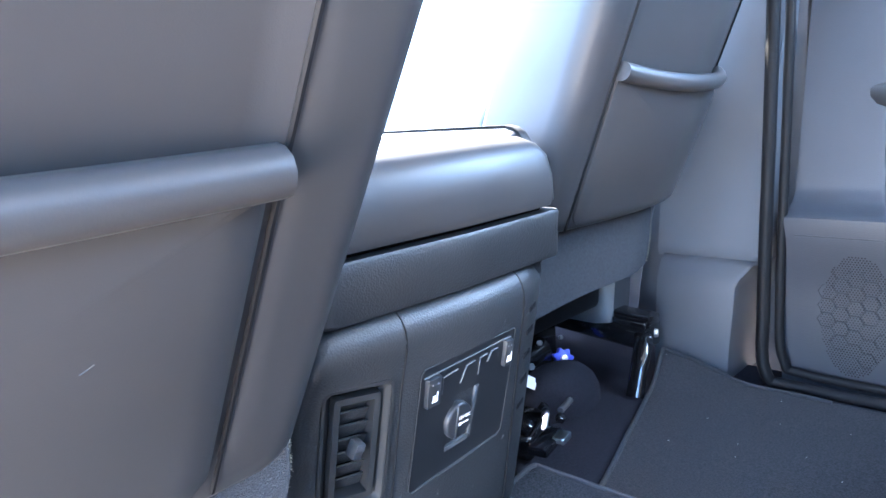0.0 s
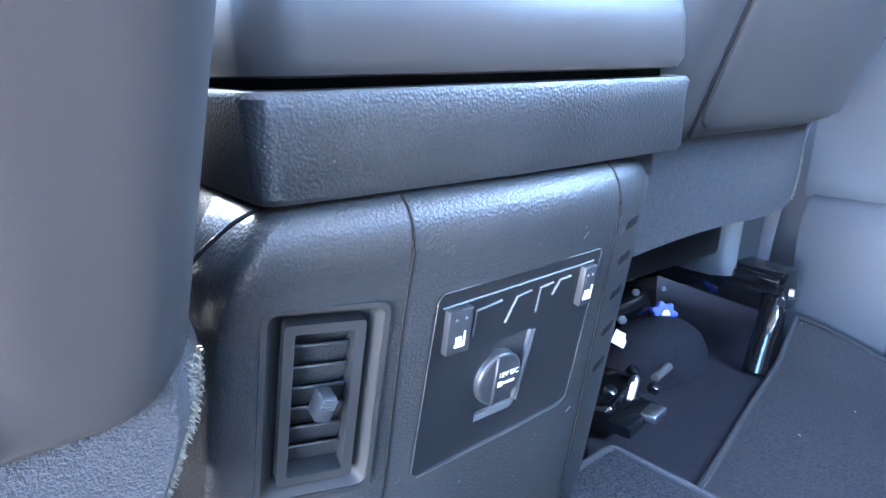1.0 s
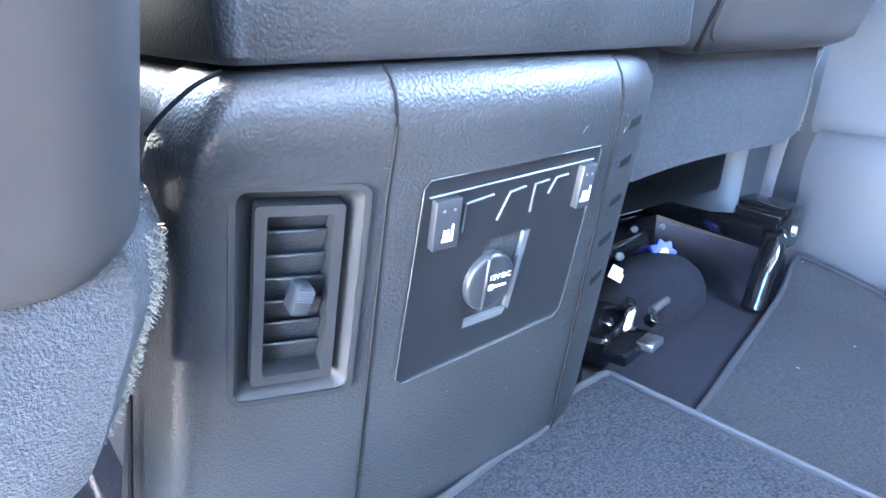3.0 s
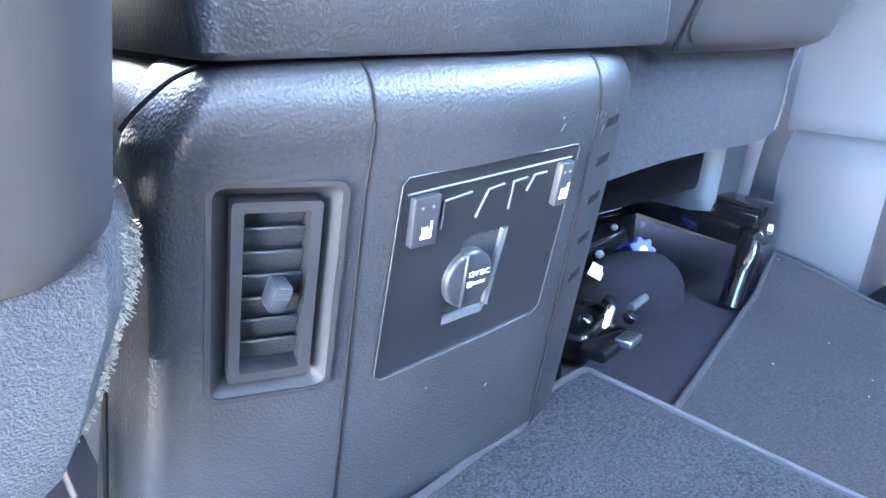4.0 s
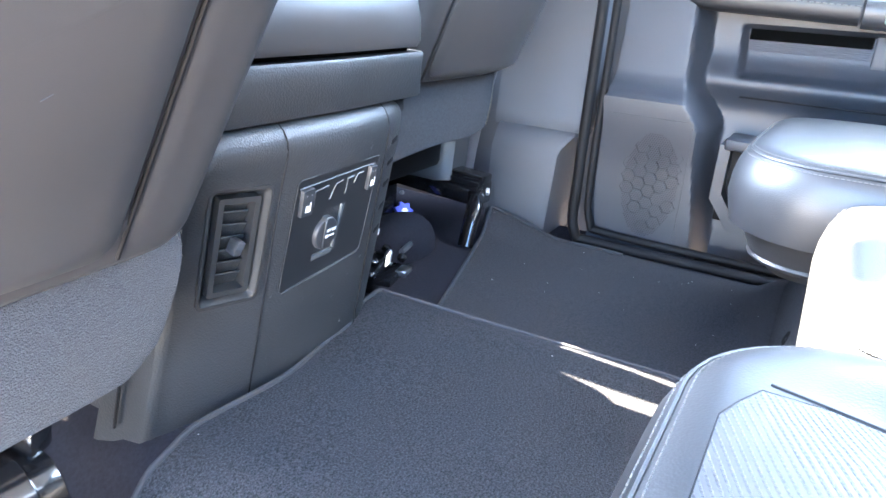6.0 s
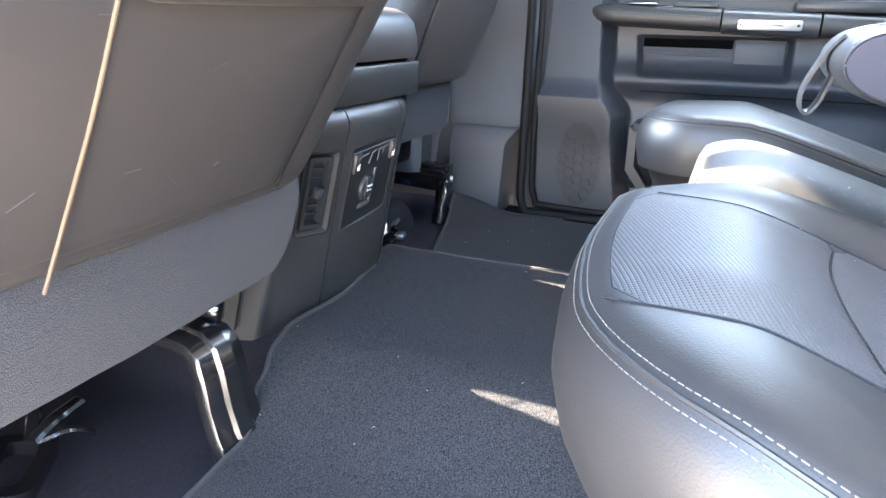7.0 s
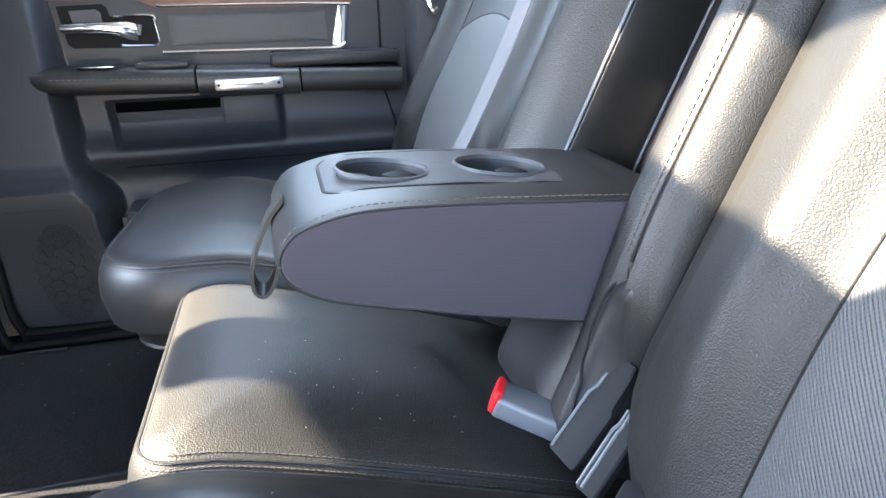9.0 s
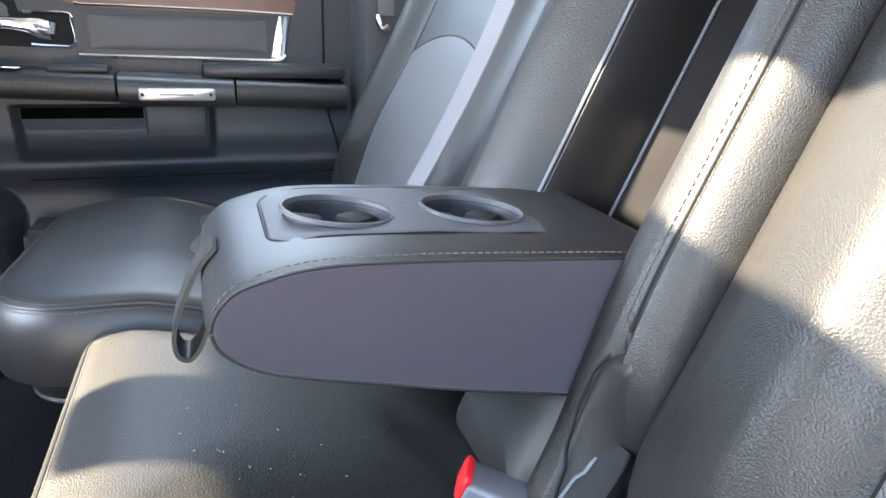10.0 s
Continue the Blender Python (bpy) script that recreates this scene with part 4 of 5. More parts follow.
    part("headrest", bow(pad(m, rrect(-0.13, 0.66, 0.13, 0.84, (0.05,) * 4), [(0.02, -0.11), (0, -0.09), (0, -0.03), (0.02, -0.008)], lambda u, v: 0.008, 8)), LEATHER, seat)
    for s in (-0.06, 0.06):
        part("headrest_post", tube([m @ Vector((s, 0.58, -0.06)), m @ Vector((s, 0.70, -0.06))], 0.006, 8), CHROME, seat)
    return seat


def driver_skirt(u, v):
    k = (u + 1) / 2
    right = -0.133 + 0.004 * math.sin(math.pi * min(1, 1.6 * v)) - 0.022 * v * v
    x = -0.640 + (right + 0.640) * k
    top, low = 0.236 + 0.022 * k, 0.140 + 0.014 * k + 0.022 * step(0.90, 1.0, k)
    y = 0.006 + 0.03 * max(0, abs(u) - 0.93) / 0.07 - 0.006 * math.sin(math.pi * v)
    return (x, y, top + (low - top) * v + 0.0015 * noise.noise(Vector((x * 20, v * 3, 2))))


def passenger_skirt(u, v):
    k = (u + 1) / 2
    left, right = 0.255 + 0.004 * v, 0.690 - 0.10 * v - 0.02 * v * v
    x = left + (right - left) * k
    top, low = 0.296 + 0.004 * k, 0.176 + 0.026 * k + 0.006 * math.sin(5 * k)
    return (x, 0.126 + 0.006 * v + 0.05 * max(0, -0.92 - u) / 0.08, top + (low - top) * v)


fds = front_seat((-0.391, -0.008, 0.245), 0.60, 0.250, driver_skirt, "reclined dark grey vinyl driver seat with felt skirt", (0.15, 0.0), -0.062, 0.0, FELT, 0.0, 0.015)
fps = front_seat((0.475, 0.100, 0.290), 0.40, 0.218, passenger_skirt, "dark grey vinyl front passenger seat with map pocket", (0.4, 1.3), None, 0.014, FELT_PASSENGER, 0.065, 0.0)
part("side_shield", loft([[(x, y, z) for x, y in ((0.585 - d, 0.235), (0.600 - d, 0.215), (0.645 - d, 0.212), (0.662 - d, 0.225), (0.664 - d, 0.42), (0.585 - d, 0.42))] for z, d in ((0.085, 0.02), (0.10, 0.010), (0.17, 0.0), (0.24, -0.004), (0.27, 0.0))]), SMOOTH, fps, "grey plastic side shield")
# black box added to block light and darken the space under the seat
part("under_seat_shade", box((0.30, 0.235, 0.108), (0.595, 0.60, 0.215), 0.01, 2), RUBBER, fps)
part("torn_lining", sheet(lambda u, v: (0.545 + 0.07 * u, 0.185 + 0.02 * u + 0.01 * v, 0.185 + 0.035 * u + 0.016 * v * (0.4 + 0.6 * math.sin(3 * u + 0.4)) + 0.003 * math.sin(17 * u)), span(0, 1, 18), span(0, 1, 5), (0, 0.002, 0)), PALE, fps, "loose pale lining edge")

# pale scuffs on the driver seat's back
pocket = [ob for ob in fds.children if ob.name.startswith("map_pocket")][0]
tree = BVHTree.FromPolygons([v.co for v in pocket.data.vertices], [p.vertices for p in pocket.data.polygons])
rng = random.Random(5)
for i in range(9):
    x, z, turn = rng.uniform(-0.54, -0.26), rng.uniform(0.27, 0.40), rng.uniform(-0.6, 0.6)
    long = rng.uniform(0.002, 0.009)
    hit = [tree.ray_cast(Vector((x + k * long * math.cos(turn), -0.6, z + k * long * math.sin(turn))), Vector((0, 1, 0)))[:2] for k in (-1, 0, 1)]
    if all(p is not None for p, n in hit):
        part("scuff", tube([p + n * 0.0002 for p, n in hit], 0.00022, 4), TRIMGREY, pocket)

# ---- under the front seats ----
fr = root("seat_rail", (0.58, 0.3, -0.01), "glossy black steel seat rail with curved leg", "seat rail")
part("rail", box((-0.030, -0.16, -0.026), (0.022, 0.26, 0.014), 0.004, 2, pose(0.628, 0.318, 0.076, 2, 0, -4)), BLACKPAINT, fr)
part("rail", box((-0.020, -0.165, -0.008), (0.014, 0.25, 0.008), 0.003, 2, pose(0.618, 0.315, 0.100, 2, 0, -4)), BLACKPAINT, fr)
part("rail_lip", box((-0.003, -0.16, -0.004), (0.003, 0.25, 0.005), 0.001, 1, pose(0.596, 0.316, 0.092, 2, 0, -4)), BLACKPAINT, fr)
leg = [(0.602, 0.172, 0.070), (0.585, 0.160, 0.064), (0.560, 0.152, 0.045), (0.545, 0.150, 0.015), (0.533, 0.148, -0.010)]
part("leg", tube(spline(leg, 6), 0.014, 12, flat=0.6), BLACKPAINT, fr)
part("bolt", slab(pose(0.606, 0.152, 0.072, 90, 0, 20), [(0.007 * math.cos(a), 0.007 * math.sin(a)) for a in (k * math.pi / 3 for k in range(6))], 0, 0.006), SATINMETAL, fr)
part("cross_tube", tube([(0.33, 0.40, 0.055), (0.63, 0.42, 0.06)], 0.016, 12), BLACKPAINT, fr)
part("side_plate", box((0.40, 0.335, -0.01), (0.60, 0.350, 0.06), 0.004), BLACKPAINT, fr)

mo = root("seat_motor", (0.48, 0.30, -0.01), "black seat motor with a blue star knob", "motor")
part("housing", tube([(0.43, 0.315, 0.030), (0.45, 0.315, 0.032), (0.50, 0.315, 0.036), (0.52, 0.315, 0.036)], 0.026, 16), BLACKPAINT, mo)
kn = []
KN = pose(0.540, 0.284, 0.022, 68, 0, -38)
for k in range(60):
    a = 2 * math.pi * k / 60
    kn.append(((0.0158 + 0.0024 * math.cos(7 * a)) * math.cos(a), (0.0158 + 0.0024 * math.cos(7 * a)) * math.sin(a)))
part("knob", slab(KN, kn, 0, 0.012, 0.002), BLUE, mo, "blue plastic star knob")
part("knob_bolt", slab(KN, [(0.006 * math.cos(a), 0.006 * math.sin(a)) for a in (k * math.pi / 3 for k in range(6))], 0.011, 0.018, 0.001), SATINMETAL, mo)
for i, (x, y, z, r) in enumerate(((0.455, 0.285, 0.035, 0.006), (0.50, 0.30, 0.058, 0.005), (0.56, 0.30, 0.05, 0.004))):
    part("screw", slab(pose(x, y, z, 70, 0, -35), [(r * math.cos(a), r * math.sin(a)) for a in (k * math.pi / 3 for k in range(6))], 0, 0.006, 0.001), GREYBLOCK, mo)
part("cover", loft([[Vector((0.455 + 0.085 * s * math.cos(a), 0.235 + 0.055 * s * math.sin(a), -0.012 + 0.058 * h)) for a in (2 * math.pi * k / 28 for k in range(28))] for s, h in ((1.0, 0.0), (0.97, 0.3), (0.85, 0.62), (0.62, 0.88), (0.3, 0.99), (0.05, 1.0))]), CARPETDARK, mo, "dark rounded cover over the motor")
lab = root("paper_tag", (0.41, 0.25, 0.02), "small white paper tag on the carpet", "tag")
part("paper", box((-0.016, -0.008, 0), (0.016, 0.008, 0.0008), 0, 1, pose(0.395, 0.240, 0.040, 24, -6, 28)), WHITEPRINT, lab)
br = root("seat_bracket", (0.33, 0.17, -0.01), "black steel seat track end with metal bolts", "bracket")
part("plate", box((-0.05, -0.035, 0), (0.045, 0.05, 0.035), 0.008, 3, pose(0.315, 0.205, -0.010, 0, 0, 20)), BLACKPAINT, br)
part("rod", tube([(0.352, 0.160, 0.034), (0.388, 0.168, 0.034)], 0.0045, 8), SATINMETAL, br)
part("spring_clip", tube(spline([(0.300, 0.150, 0.030), (0.315, 0.156, 0.046), (0.325, 0.168, 0.034)], 5), 0.004, 8), SATINMETAL, br)
part("track_end", box((-0.03, -0.012, -0.006), (0.03, 0.012, 0.006), 0.003, 2, pose(0.262, 0.118, 0.040, 0, 0, 12)), BLACKPAINT, br)
part("track_tip", box((-0.012, -0.008, -0.004), (0.012, 0.008, 0.004), 0.002, 2, pose(0.275, 0.106, 0.044, 0, 0, 12)), SATINMETAL, br)
for i, (x, y, z) in enumerate(((0.285, 0.165, 0.036), (0.335, 0.150, 0.030), (0.345, 0.185, 0.032))):
    part("nut", slab(pose(x, y, z, 30, 0, 10 * i), [(0.007 * math.cos(a), 0.007 * math.sin(a)) for a in (k * math.pi / 3 for k in range(6))], 0, 0.008, 0.001), BLACKPAINT, br)

dl = root("seat_rail", (-0.29, 0.05, 0.0), "glossy black steel leg of the driver seat", "seat rail")
def leg_ring(x, y, z, ny, nz, w, d):
    """A flanged channel section: width w along x, depth d along (ny, nz)."""
    prof = [(-1, -0.5), (-1, 0.15), (-0.92, 0.45), (-0.6, 0.62), (-0.38, 0.66), (-0.30, 1.0), (0.30, 1.0), (0.38, 0.66), (0.6, 0.62), (0.92, 0.45), (1, 0.15), (1, -0.5)]
    return [(x + w / 2 * a, y + d * b * ny, z + d * b * nz) for a, b in prof]


part("leg", loft([leg_ring(*r) for r in ((-0.268, 0.11, 0.106, 0, 1, 0.060, 0.012), (-0.268, 0.060, 0.106, -0.15, 0.98, 0.060, 0.012), (-0.268, 0.042, 0.103, -0.5, 0.87, 0.060, 0.012), (-0.269, 0.030, 0.094, -0.85, 0.52, 0.060, 0.012), (-0.270, 0.024, 0.075, -0.97, 0.24, 0.062, 0.012), (-0.271, 0.018, 0.045, -0.97, 0.24, 0.064, 0.012), (-0.273, 0.008, 0.018, -0.9, 0.4, 0.066, 0.012), (-0.274, -0.004, -0.006, -0.9, 0.4, 0.068, 0.012))]), BLACKPAINT, dl)
part("rail", box((-0.030, -0.01, -0.010), (0.030, 0.30, 0.012), 0.004, 2, pose(-0.268, 0.075, 0.124)), BLACKPAINT, dl)
part("rail", box((-0.016, -0.02, -0.006), (0.016, 0.30, 0.010), 0.003, 2, pose(-0.262, 0.072, 0.138)), BLACKPAINT, dl)
part("clip", box((-0.010, -0.010, -0.008), (0.010, 0.010, 0.014), 0.003, 2, pose(-0.243, 0.055, 0.116, 10, 0, 20)), BLACKPAINT, dl)
part("rail_bolt", slab(pose(-0.248, 0.052, 0.128, 60, 0, 20), [(0.006 * math.cos(a), 0.006 * math.sin(a)) for a in (k * math.pi / 3 for k in range(6))], 0, 0.006, 0.001), SATINMETAL, dl)
fb = root("floor_bracket", (-0.39, 0.15, -0.01), "black stamped steel bracket bolted to the carpeted floor", "bracket")
part("plate", ring_plate(pose(-0.405, 0.145, 0.016, 8, 4, 38), rrect(-0.050, -0.028, 0.050, 0.028, (0.016,) * 4, 5, 4), rrect(-0.036, -0.015, 0.036, 0.015, (0.010,) * 4, 5, 4), -0.008, 0.005), BLACKPAINT, fb)
part("arm", tube(spline([(-0.372, 0.160, 0.020), (-0.352, 0.158, 0.030), (-0.318, 0.166, 0.030)], 5), 0.008, 8, flat=0.6), BLACKPAINT, fb)
part("arm", tube(spline([(-0.372, 0.165, 0.018), (-0.352, 0.185, 0.030), (-0.345, 0.205, 0.036)], 5), 0.007, 8, flat=0.6), BLACKPAINT, fb)
part("arm", tube(spline([(-0.370, 0.158, 0.018), (-0.350, 0.140, 0.024), (-0.330, 0.136, 0.010)], 5), 0.006, 8, flat=0.6), BLACKPAINT, fb)
part("pin", tube([(-0.345, 0.196, 0.042), (-0.325, 0.205, 0.044)], 0.005, 8), SATINMETAL, fb)


def belt(name, pts, width, label, side=(1, 0, 0)):
    b = root(name, pts[0], label, "seat belt")
    s = Vector(side).normalized() * width / 2
    pts = spline(pts, 6)
    rings = []
    for i, p in enumerate(pts):
        d = (pts[min(i + 1, len(pts) - 1)] - pts[max(i - 1, 0)]).normalized()
        n = d.cross(s).normalized() * 0.0007
        rings.append([p - s + n, p + s + n, p + s - n, p - s - n])
    part("webbing", loft(rings), WEB, b)
    return b


belt("seat_belt", [(0.715, 0.175, 0.48), (0.705, 0.205, 0.32), (0.693, 0.232, 0.17), (0.690, 0.245, 0.06)], 0.042, "grey front belt webbing beside the pillar", (0.25, 1, 0.2))

# ---- rear bench ----
LEAN = 0.45
bench = root("rear_bench", (-0.2, -0.60, 0.0), "black leather split rear bench behind the driver with folded armrest", "bench seat", "rear seats")
bench_small = root("rear_bench", (0.44, -0.60, 0.0), "black leather single rear seat beside the closed door", "bench seat", "rear seats")
base = part("base_panel", box((-0.60, -0.95, -0.012), (0.64, -0.44, 0.13), 0.02, 3), CARPETDARK, bench, "carpeted base")
part("kick_panel", loft([[(x, y, z) for y, z in ((-0.44, -0.01), (-0.334, 0.0), (-0.344, 0.03), (-0.372, 0.10), (-0.40, 0.148), (-0.45, 0.152))] for x in span(0.20, 0.62, 10)]), CARPET, base)


def tilt(v):
    """How far the cushions fall away towards the backrest."""
    d = max(0.0, -0.40 - v)
    return -0.345 * d * d / (d + 0.04)


def tilted(bm):
    for v in bm.verts:
        v.co.z += tilt(v.co.y) - 0.06 * max(0.0, v.co.x - 0.32)
    return bm


def cushion(seat, outline, z, label, tops, mats, thick=0.155):
    prof = [(0.085, -thick), (0.052, -thick + 0.006), (0.030, -thick + 0.026), (0.016, -thick + 0.055), (0.006, -0.078), (0.0, -0.050), (0.001, -0.034), (0.0042, -0.0205), (0.0092, -0.0105), (0.0165, -0.0035), (0.026, 0.0)]
    m = Matrix.Translation((0, 0, z))
    c = part("cushion", tilted(pad(m, outline, prof, tops, 26)), mats, seat, label)
    part("piping", tilted(tube([m @ Vector((u, v, -thick + 0.022)) for u, v in inset(outline, 0.032)], 0.0030, 6, closed=True)), mats, c)
    part("piping", tilted(tube([m @ Vector((u, v, -0.0074)) for u, v in inset(outline, 0.0120)], 0.0014, 6, closed=True)), mats, c)
    for d, h in ((0.0088, -0.0108), (0.0154, -0.0044)):
        part("stitching", tilted(stitches([m @ Vector((u, v, h + 0.0002)) for u, v in inset(outline, d)], 0.0028, 0.0014, 0.00038)), THREAD, c)
    return c


def inset_patch(c, name, pts, z, raw, outline, material, lift=0.0008):
    """A panel that follows the cushion's top inside the closed curve pts."""
    rise = pad_rise(outline, 0.026, 26)
    tops = lambda u, v: rise(u, v) * raw(u, v)
    n = len(pts)
    cu, cv = sum(p[0] for p in pts) / n, sum(p[1] for p in pts) / n
    rings = [[Vector((u, v, z + tops(u, v) - 0.003)) for u, v in pts]]
    for k in range(13):
        s = 1 - k / 13
        rings.append([Vector((cu + (u - cu) * s, cv + (v - cv) * s, z + tops(cu + (u - cu) * s, cv + (v - cv) * s) + lift * (1 - math.exp(-k * 1.5)))) for u, v in pts])
    bm = loft(rings, caps=False)
    bm.verts.ensure_lookup_table()
    bm.faces.new(bm.verts[-n:])
    ob = part(name, tilted(bm), material, c)
    part("seam", tilted(tube([Vector((u, v, z + tops(u, v) - 0.0002)) for u, v in pts], 0.0005, 6, closed=True)), RUBBER, c)
    return ob


def smooth_loop(pts, n=6):
    pts = [Vector((*p, 0)) for p in pts]
    k = len(pts)
    out = []
    for i in range(k):
        a, b, c, d = pts[i - 1], pts[i], pts[(i + 1) % k], pts[(i + 2) % k]
        for j in range(n):
            t = j / n
            q = 0.5 * (2 * b + (c - a) * t + (2 * a - 5 * b + 4 * c - d) * t * t + (3 * b - a - 3 * c + d) * t ** 3)
            out.append((q.x, q.y))
    return out


CZ = 0.269
PZ = 0.286
INNER = ((-0.755, -0.276), (-0.594, -0.264), (-0.557, -0.252), (-0.521, -0.239), (-0.475, -0.223), (-0.431, -0.200), (-0.390, -0.181), (-0.345, -0.167), (-0.325, -0.160))
OUTER = ((-0.755, -0.484), (-0.569, -0.474), (-0.512, -0.452), (-0.468, -0.430), (-0.42, -0.412), (-0.345, -0.404))


def line_x(v, table):
    """Where a lengthwise seam of the cushion runs at depth v."""
    for (a, fa), (b, fb) in zip(table, table[1:]):
        if v <= b:
            return fa + (fb - fa) * max(0, v - a) / (b - a)
    return table[-1][1]


def drv_top(u, v):
    xi, xo = line_x(v, INNER), line_x(v, OUTER)
    wing = 0.021 * step(xi - 0.002, xi + 0.055, u) + 0.006 * step(xo + 0.004, xo - 0.045, u)
    roll = 0.010 * hump(v, -0.385, 0.06) * step(xo, xo + 0.05, u) * step(xi, xi - 0.05, u)
    crease = 0.003 * hump(v, -0.462, 0.030) * step(xo, xo + 0.03, u) * step(xi, xi - 0.03, u)
    return wing + 0.004 + roll - crease


drv_out = [(u, v - 0.85 * max(0.0, -0.25 - u) ** 2 * step(-0.72, -0.40, v)) for u, v in rrect(-0.532, -0.755, -0.090, -0.303, (0.04, 0.04, 0.085, 0.14), 16, 16)]
dc = cushion(bench, drv_out, CZ, "black leather rear cushion behind the driver, perforated centre", drv_top, LEATHERSOFT)
CROSS = spline([(-0.219, -0.466, 0), (-0.28, -0.457, 0), (-0.335, -0.457, 0), (-0.385, -0.463, 0), (-0.430, -0.472, 0)], 5)
vs0 = span(-0.358, -0.461, 14)
front_edge = [(u, -0.331 - 0.85 * max(0.0, -0.25 - u) ** 2 - 0.012 * step(-0.20, -0.17, u)) for u in span(-0.388, -0.174, 18)]
loop = front_edge + [(line_x(v, INNER) - 0.002, v) for v in vs0[1:]] + [(p.x, p.y + 0.0005) for p in CROSS[1:-1]] + [(line_x(v, OUTER) + 0.002, v) for v in vs0[:0:-1]]
inset_patch(dc, "perforated_panel", loop[::-1], CZ, drv_top, drv_out, PERF_FLAT)
vs1 = span(-0.473, -0.70, 22)
loop = [(p.x, p.y - 0.0005) for p in CROSS[1:-1]][::-1] + [(line_x(v, INNER) - 0.002, v) for v in vs1] + [(u, -0.705) for u in span(-0.275, -0.47, 10)] + [(line_x(v, OUTER) + 0.002, v) for v in vs1[::-1]]
inset_patch(dc, "perforated_panel", loop[::-1], CZ, drv_top, drv_out, PERF_FLAT)
for table in (INNER, OUTER):
    rise_at = pad_rise(drv_out, 0.026, 26)
    path = [(line_x(v, table) + (0.001 if table is OUTER else -0.001), v) for v in span(-0.345, -0.70, 54)]
    part("seam", tilted(tube([Vector((u, v, CZ + rise_at(u, v) * drv_top(u, v) + 0.0002)) for u, v in path], 0.0007, 6)), RUBBER, dc)


def pas_top(u, v):
    return 0.003 + 0.003 * hump(v, -0.40, 0.07)


pas_out = rrect(0.205, -0.755, 0.690, -0.268, (0.04, 0.04, 0.12, 0.085), 10, 12)
pc = cushion(bench_small, pas_out, PZ, "black leather rear cushion beside the closed door", pas_top, LEATHERSOFT, 0.130)
inset_patch(pc, "perforated_panel", smooth_loop([(0.34, -0.452), (0.37, -0.56), (0.40, -0.66), (0.50, -0.67), (0.60, -0.65), (0.60, -0.54), (0.565, -0.462), (0.45, -0.456)]), PZ, pas_top, pas_out, PERF_FLAT)

ctr_out = rrect(-0.092, -0.755, 0.224, -0.355, (0.03, 0.03, 0.04, 0.04), 8, 14)
cc = cushion(bench, ctr_out, 0.262, "plain black leather centre cushion between the outer seats", lambda u, v: 0.014, LEATHER)


def back_matrix(x, y, z):
    up = Vector((0, -LEAN, 1)).normalized()
    n = Vector((0, up.z, -up.y))
    return Matrix.Translation((x, y, z)) @ Matrix((Vector((-1, 0, 0)), up, n)).transposed().to_4x4()


def backrest(seat, x0, x1, seam0, seam1, arch_v, label, rise, roll=0.0, foot=0.05):
    """A backrest between x0 and x1; local u runs towards -x, v up the back, w to the front."""
    xm = (x0 + x1) / 2
    m = back_matrix(xm, -0.645, 0.22)
    half = abs(x1 - x0) / 2
    a0, a1 = sorted((xm - seam0, xm - seam1))

    def shape(u, v):
        wing = step(a0 + 0.001, a0 - 0.040, u) + step(a1 - 0.001, a1 + 0.040, u)
        e = max(0.0, (u - a1) / (half - a1)) if u > 0 else 0.0
        return rise * wing * (1 - roll * step(0.0, 0.25, e)) + 0.010 * hump(v, 0.16, 0.10)

    prof = [(0.02, -0.12), (0.0, -0.10), (0.0, -0.045), (0.004, -0.026), (0.012, -0.012), (0.024, -0.003), (0.034, 0.0)]
    out = rrect(-half, 0.0, half, 0.66, (foot, 0.05, 0.06, 0.06), 8, 22)
    b = part("backrest", pad(m, out, prof, shape, 30), LEATHER, seat, label)
    raw, rise_at = shape, pad_rise(out, 0.034, 30)
    top = lambda u, v: rise_at(u, v) * raw(u, v)
    b0, b1 = a0 + 0.004, a1 - 0.004
    over = [(b1 - (b1 - b0) * k, arch_v + 0.030 * math.sin(math.pi * k) ** 0.8) for k in span(0, 1, 25)]
    low = [p for p in rrect(b0, 0.027, b1, arch_v, (0.055, 0.055, 0.001, 0.001), 10, 16) if p[1] < arch_v - 0.004]
    top_left = max(range(len(low)), key=lambda i: (Vector(low[i]) - Vector(low[i - 1])).length)
    low = low[top_left:] + low[:top_left]
    if low[0][0] > low[-1][0]:
        low.reverse()
    pts = low + over
    n = len(pts)
    cu, cv = (a0 + a1) / 2, (arch_v + 0.03) / 2
    rings = [[m @ Vector((u, v, top(u, v) - 0.006)) for u, v in pts]]
    for k in range(13):
        s = 1 - k / 13
        rings.append([m @ Vector((cu + (u - cu) * s, cv + (v - cv) * s, top(cu + (u - cu) * s, cv + (v - cv) * s) + 0.0012 + 0.0016 * (1 - math.exp(-k * 1.5)))) for u, v in pts])
    bm = loft(rings, caps=False)
    bm.verts.ensure_lookup_table()
    bm.faces.new(bm.verts[-n:])
    part("perforated_panel", bm, PERF_BACK, b)
    part("seam", tube([m @ Vector((u, v, top(u, v) + 0.0012)) for u, v in pts], 0.0009, 6, closed=True), RUBBER, b)
    for u in (a0 + 0.004, a1 - 0.004):
        part("seam", tube([m @ Vector((u, v, top(u, v) + 0.0002)) for v in span(arch_v, 0.60, 24)], 0.0009, 6), RUBBER, b)
    return b


backrest(bench, -0.675, -0.100, -0.560, -0.235, 0.256, "black leather backrest behind the driver with perforated centre", 0.036, 0.0, 0.105)
backrest(bench_small, 0.095, 0.760, 0.312, 0.588, 0.284, "black leather backrest beside the closed door", 0.034, 1.0)
RM = back_matrix(0.0, -0.645, 0.22)
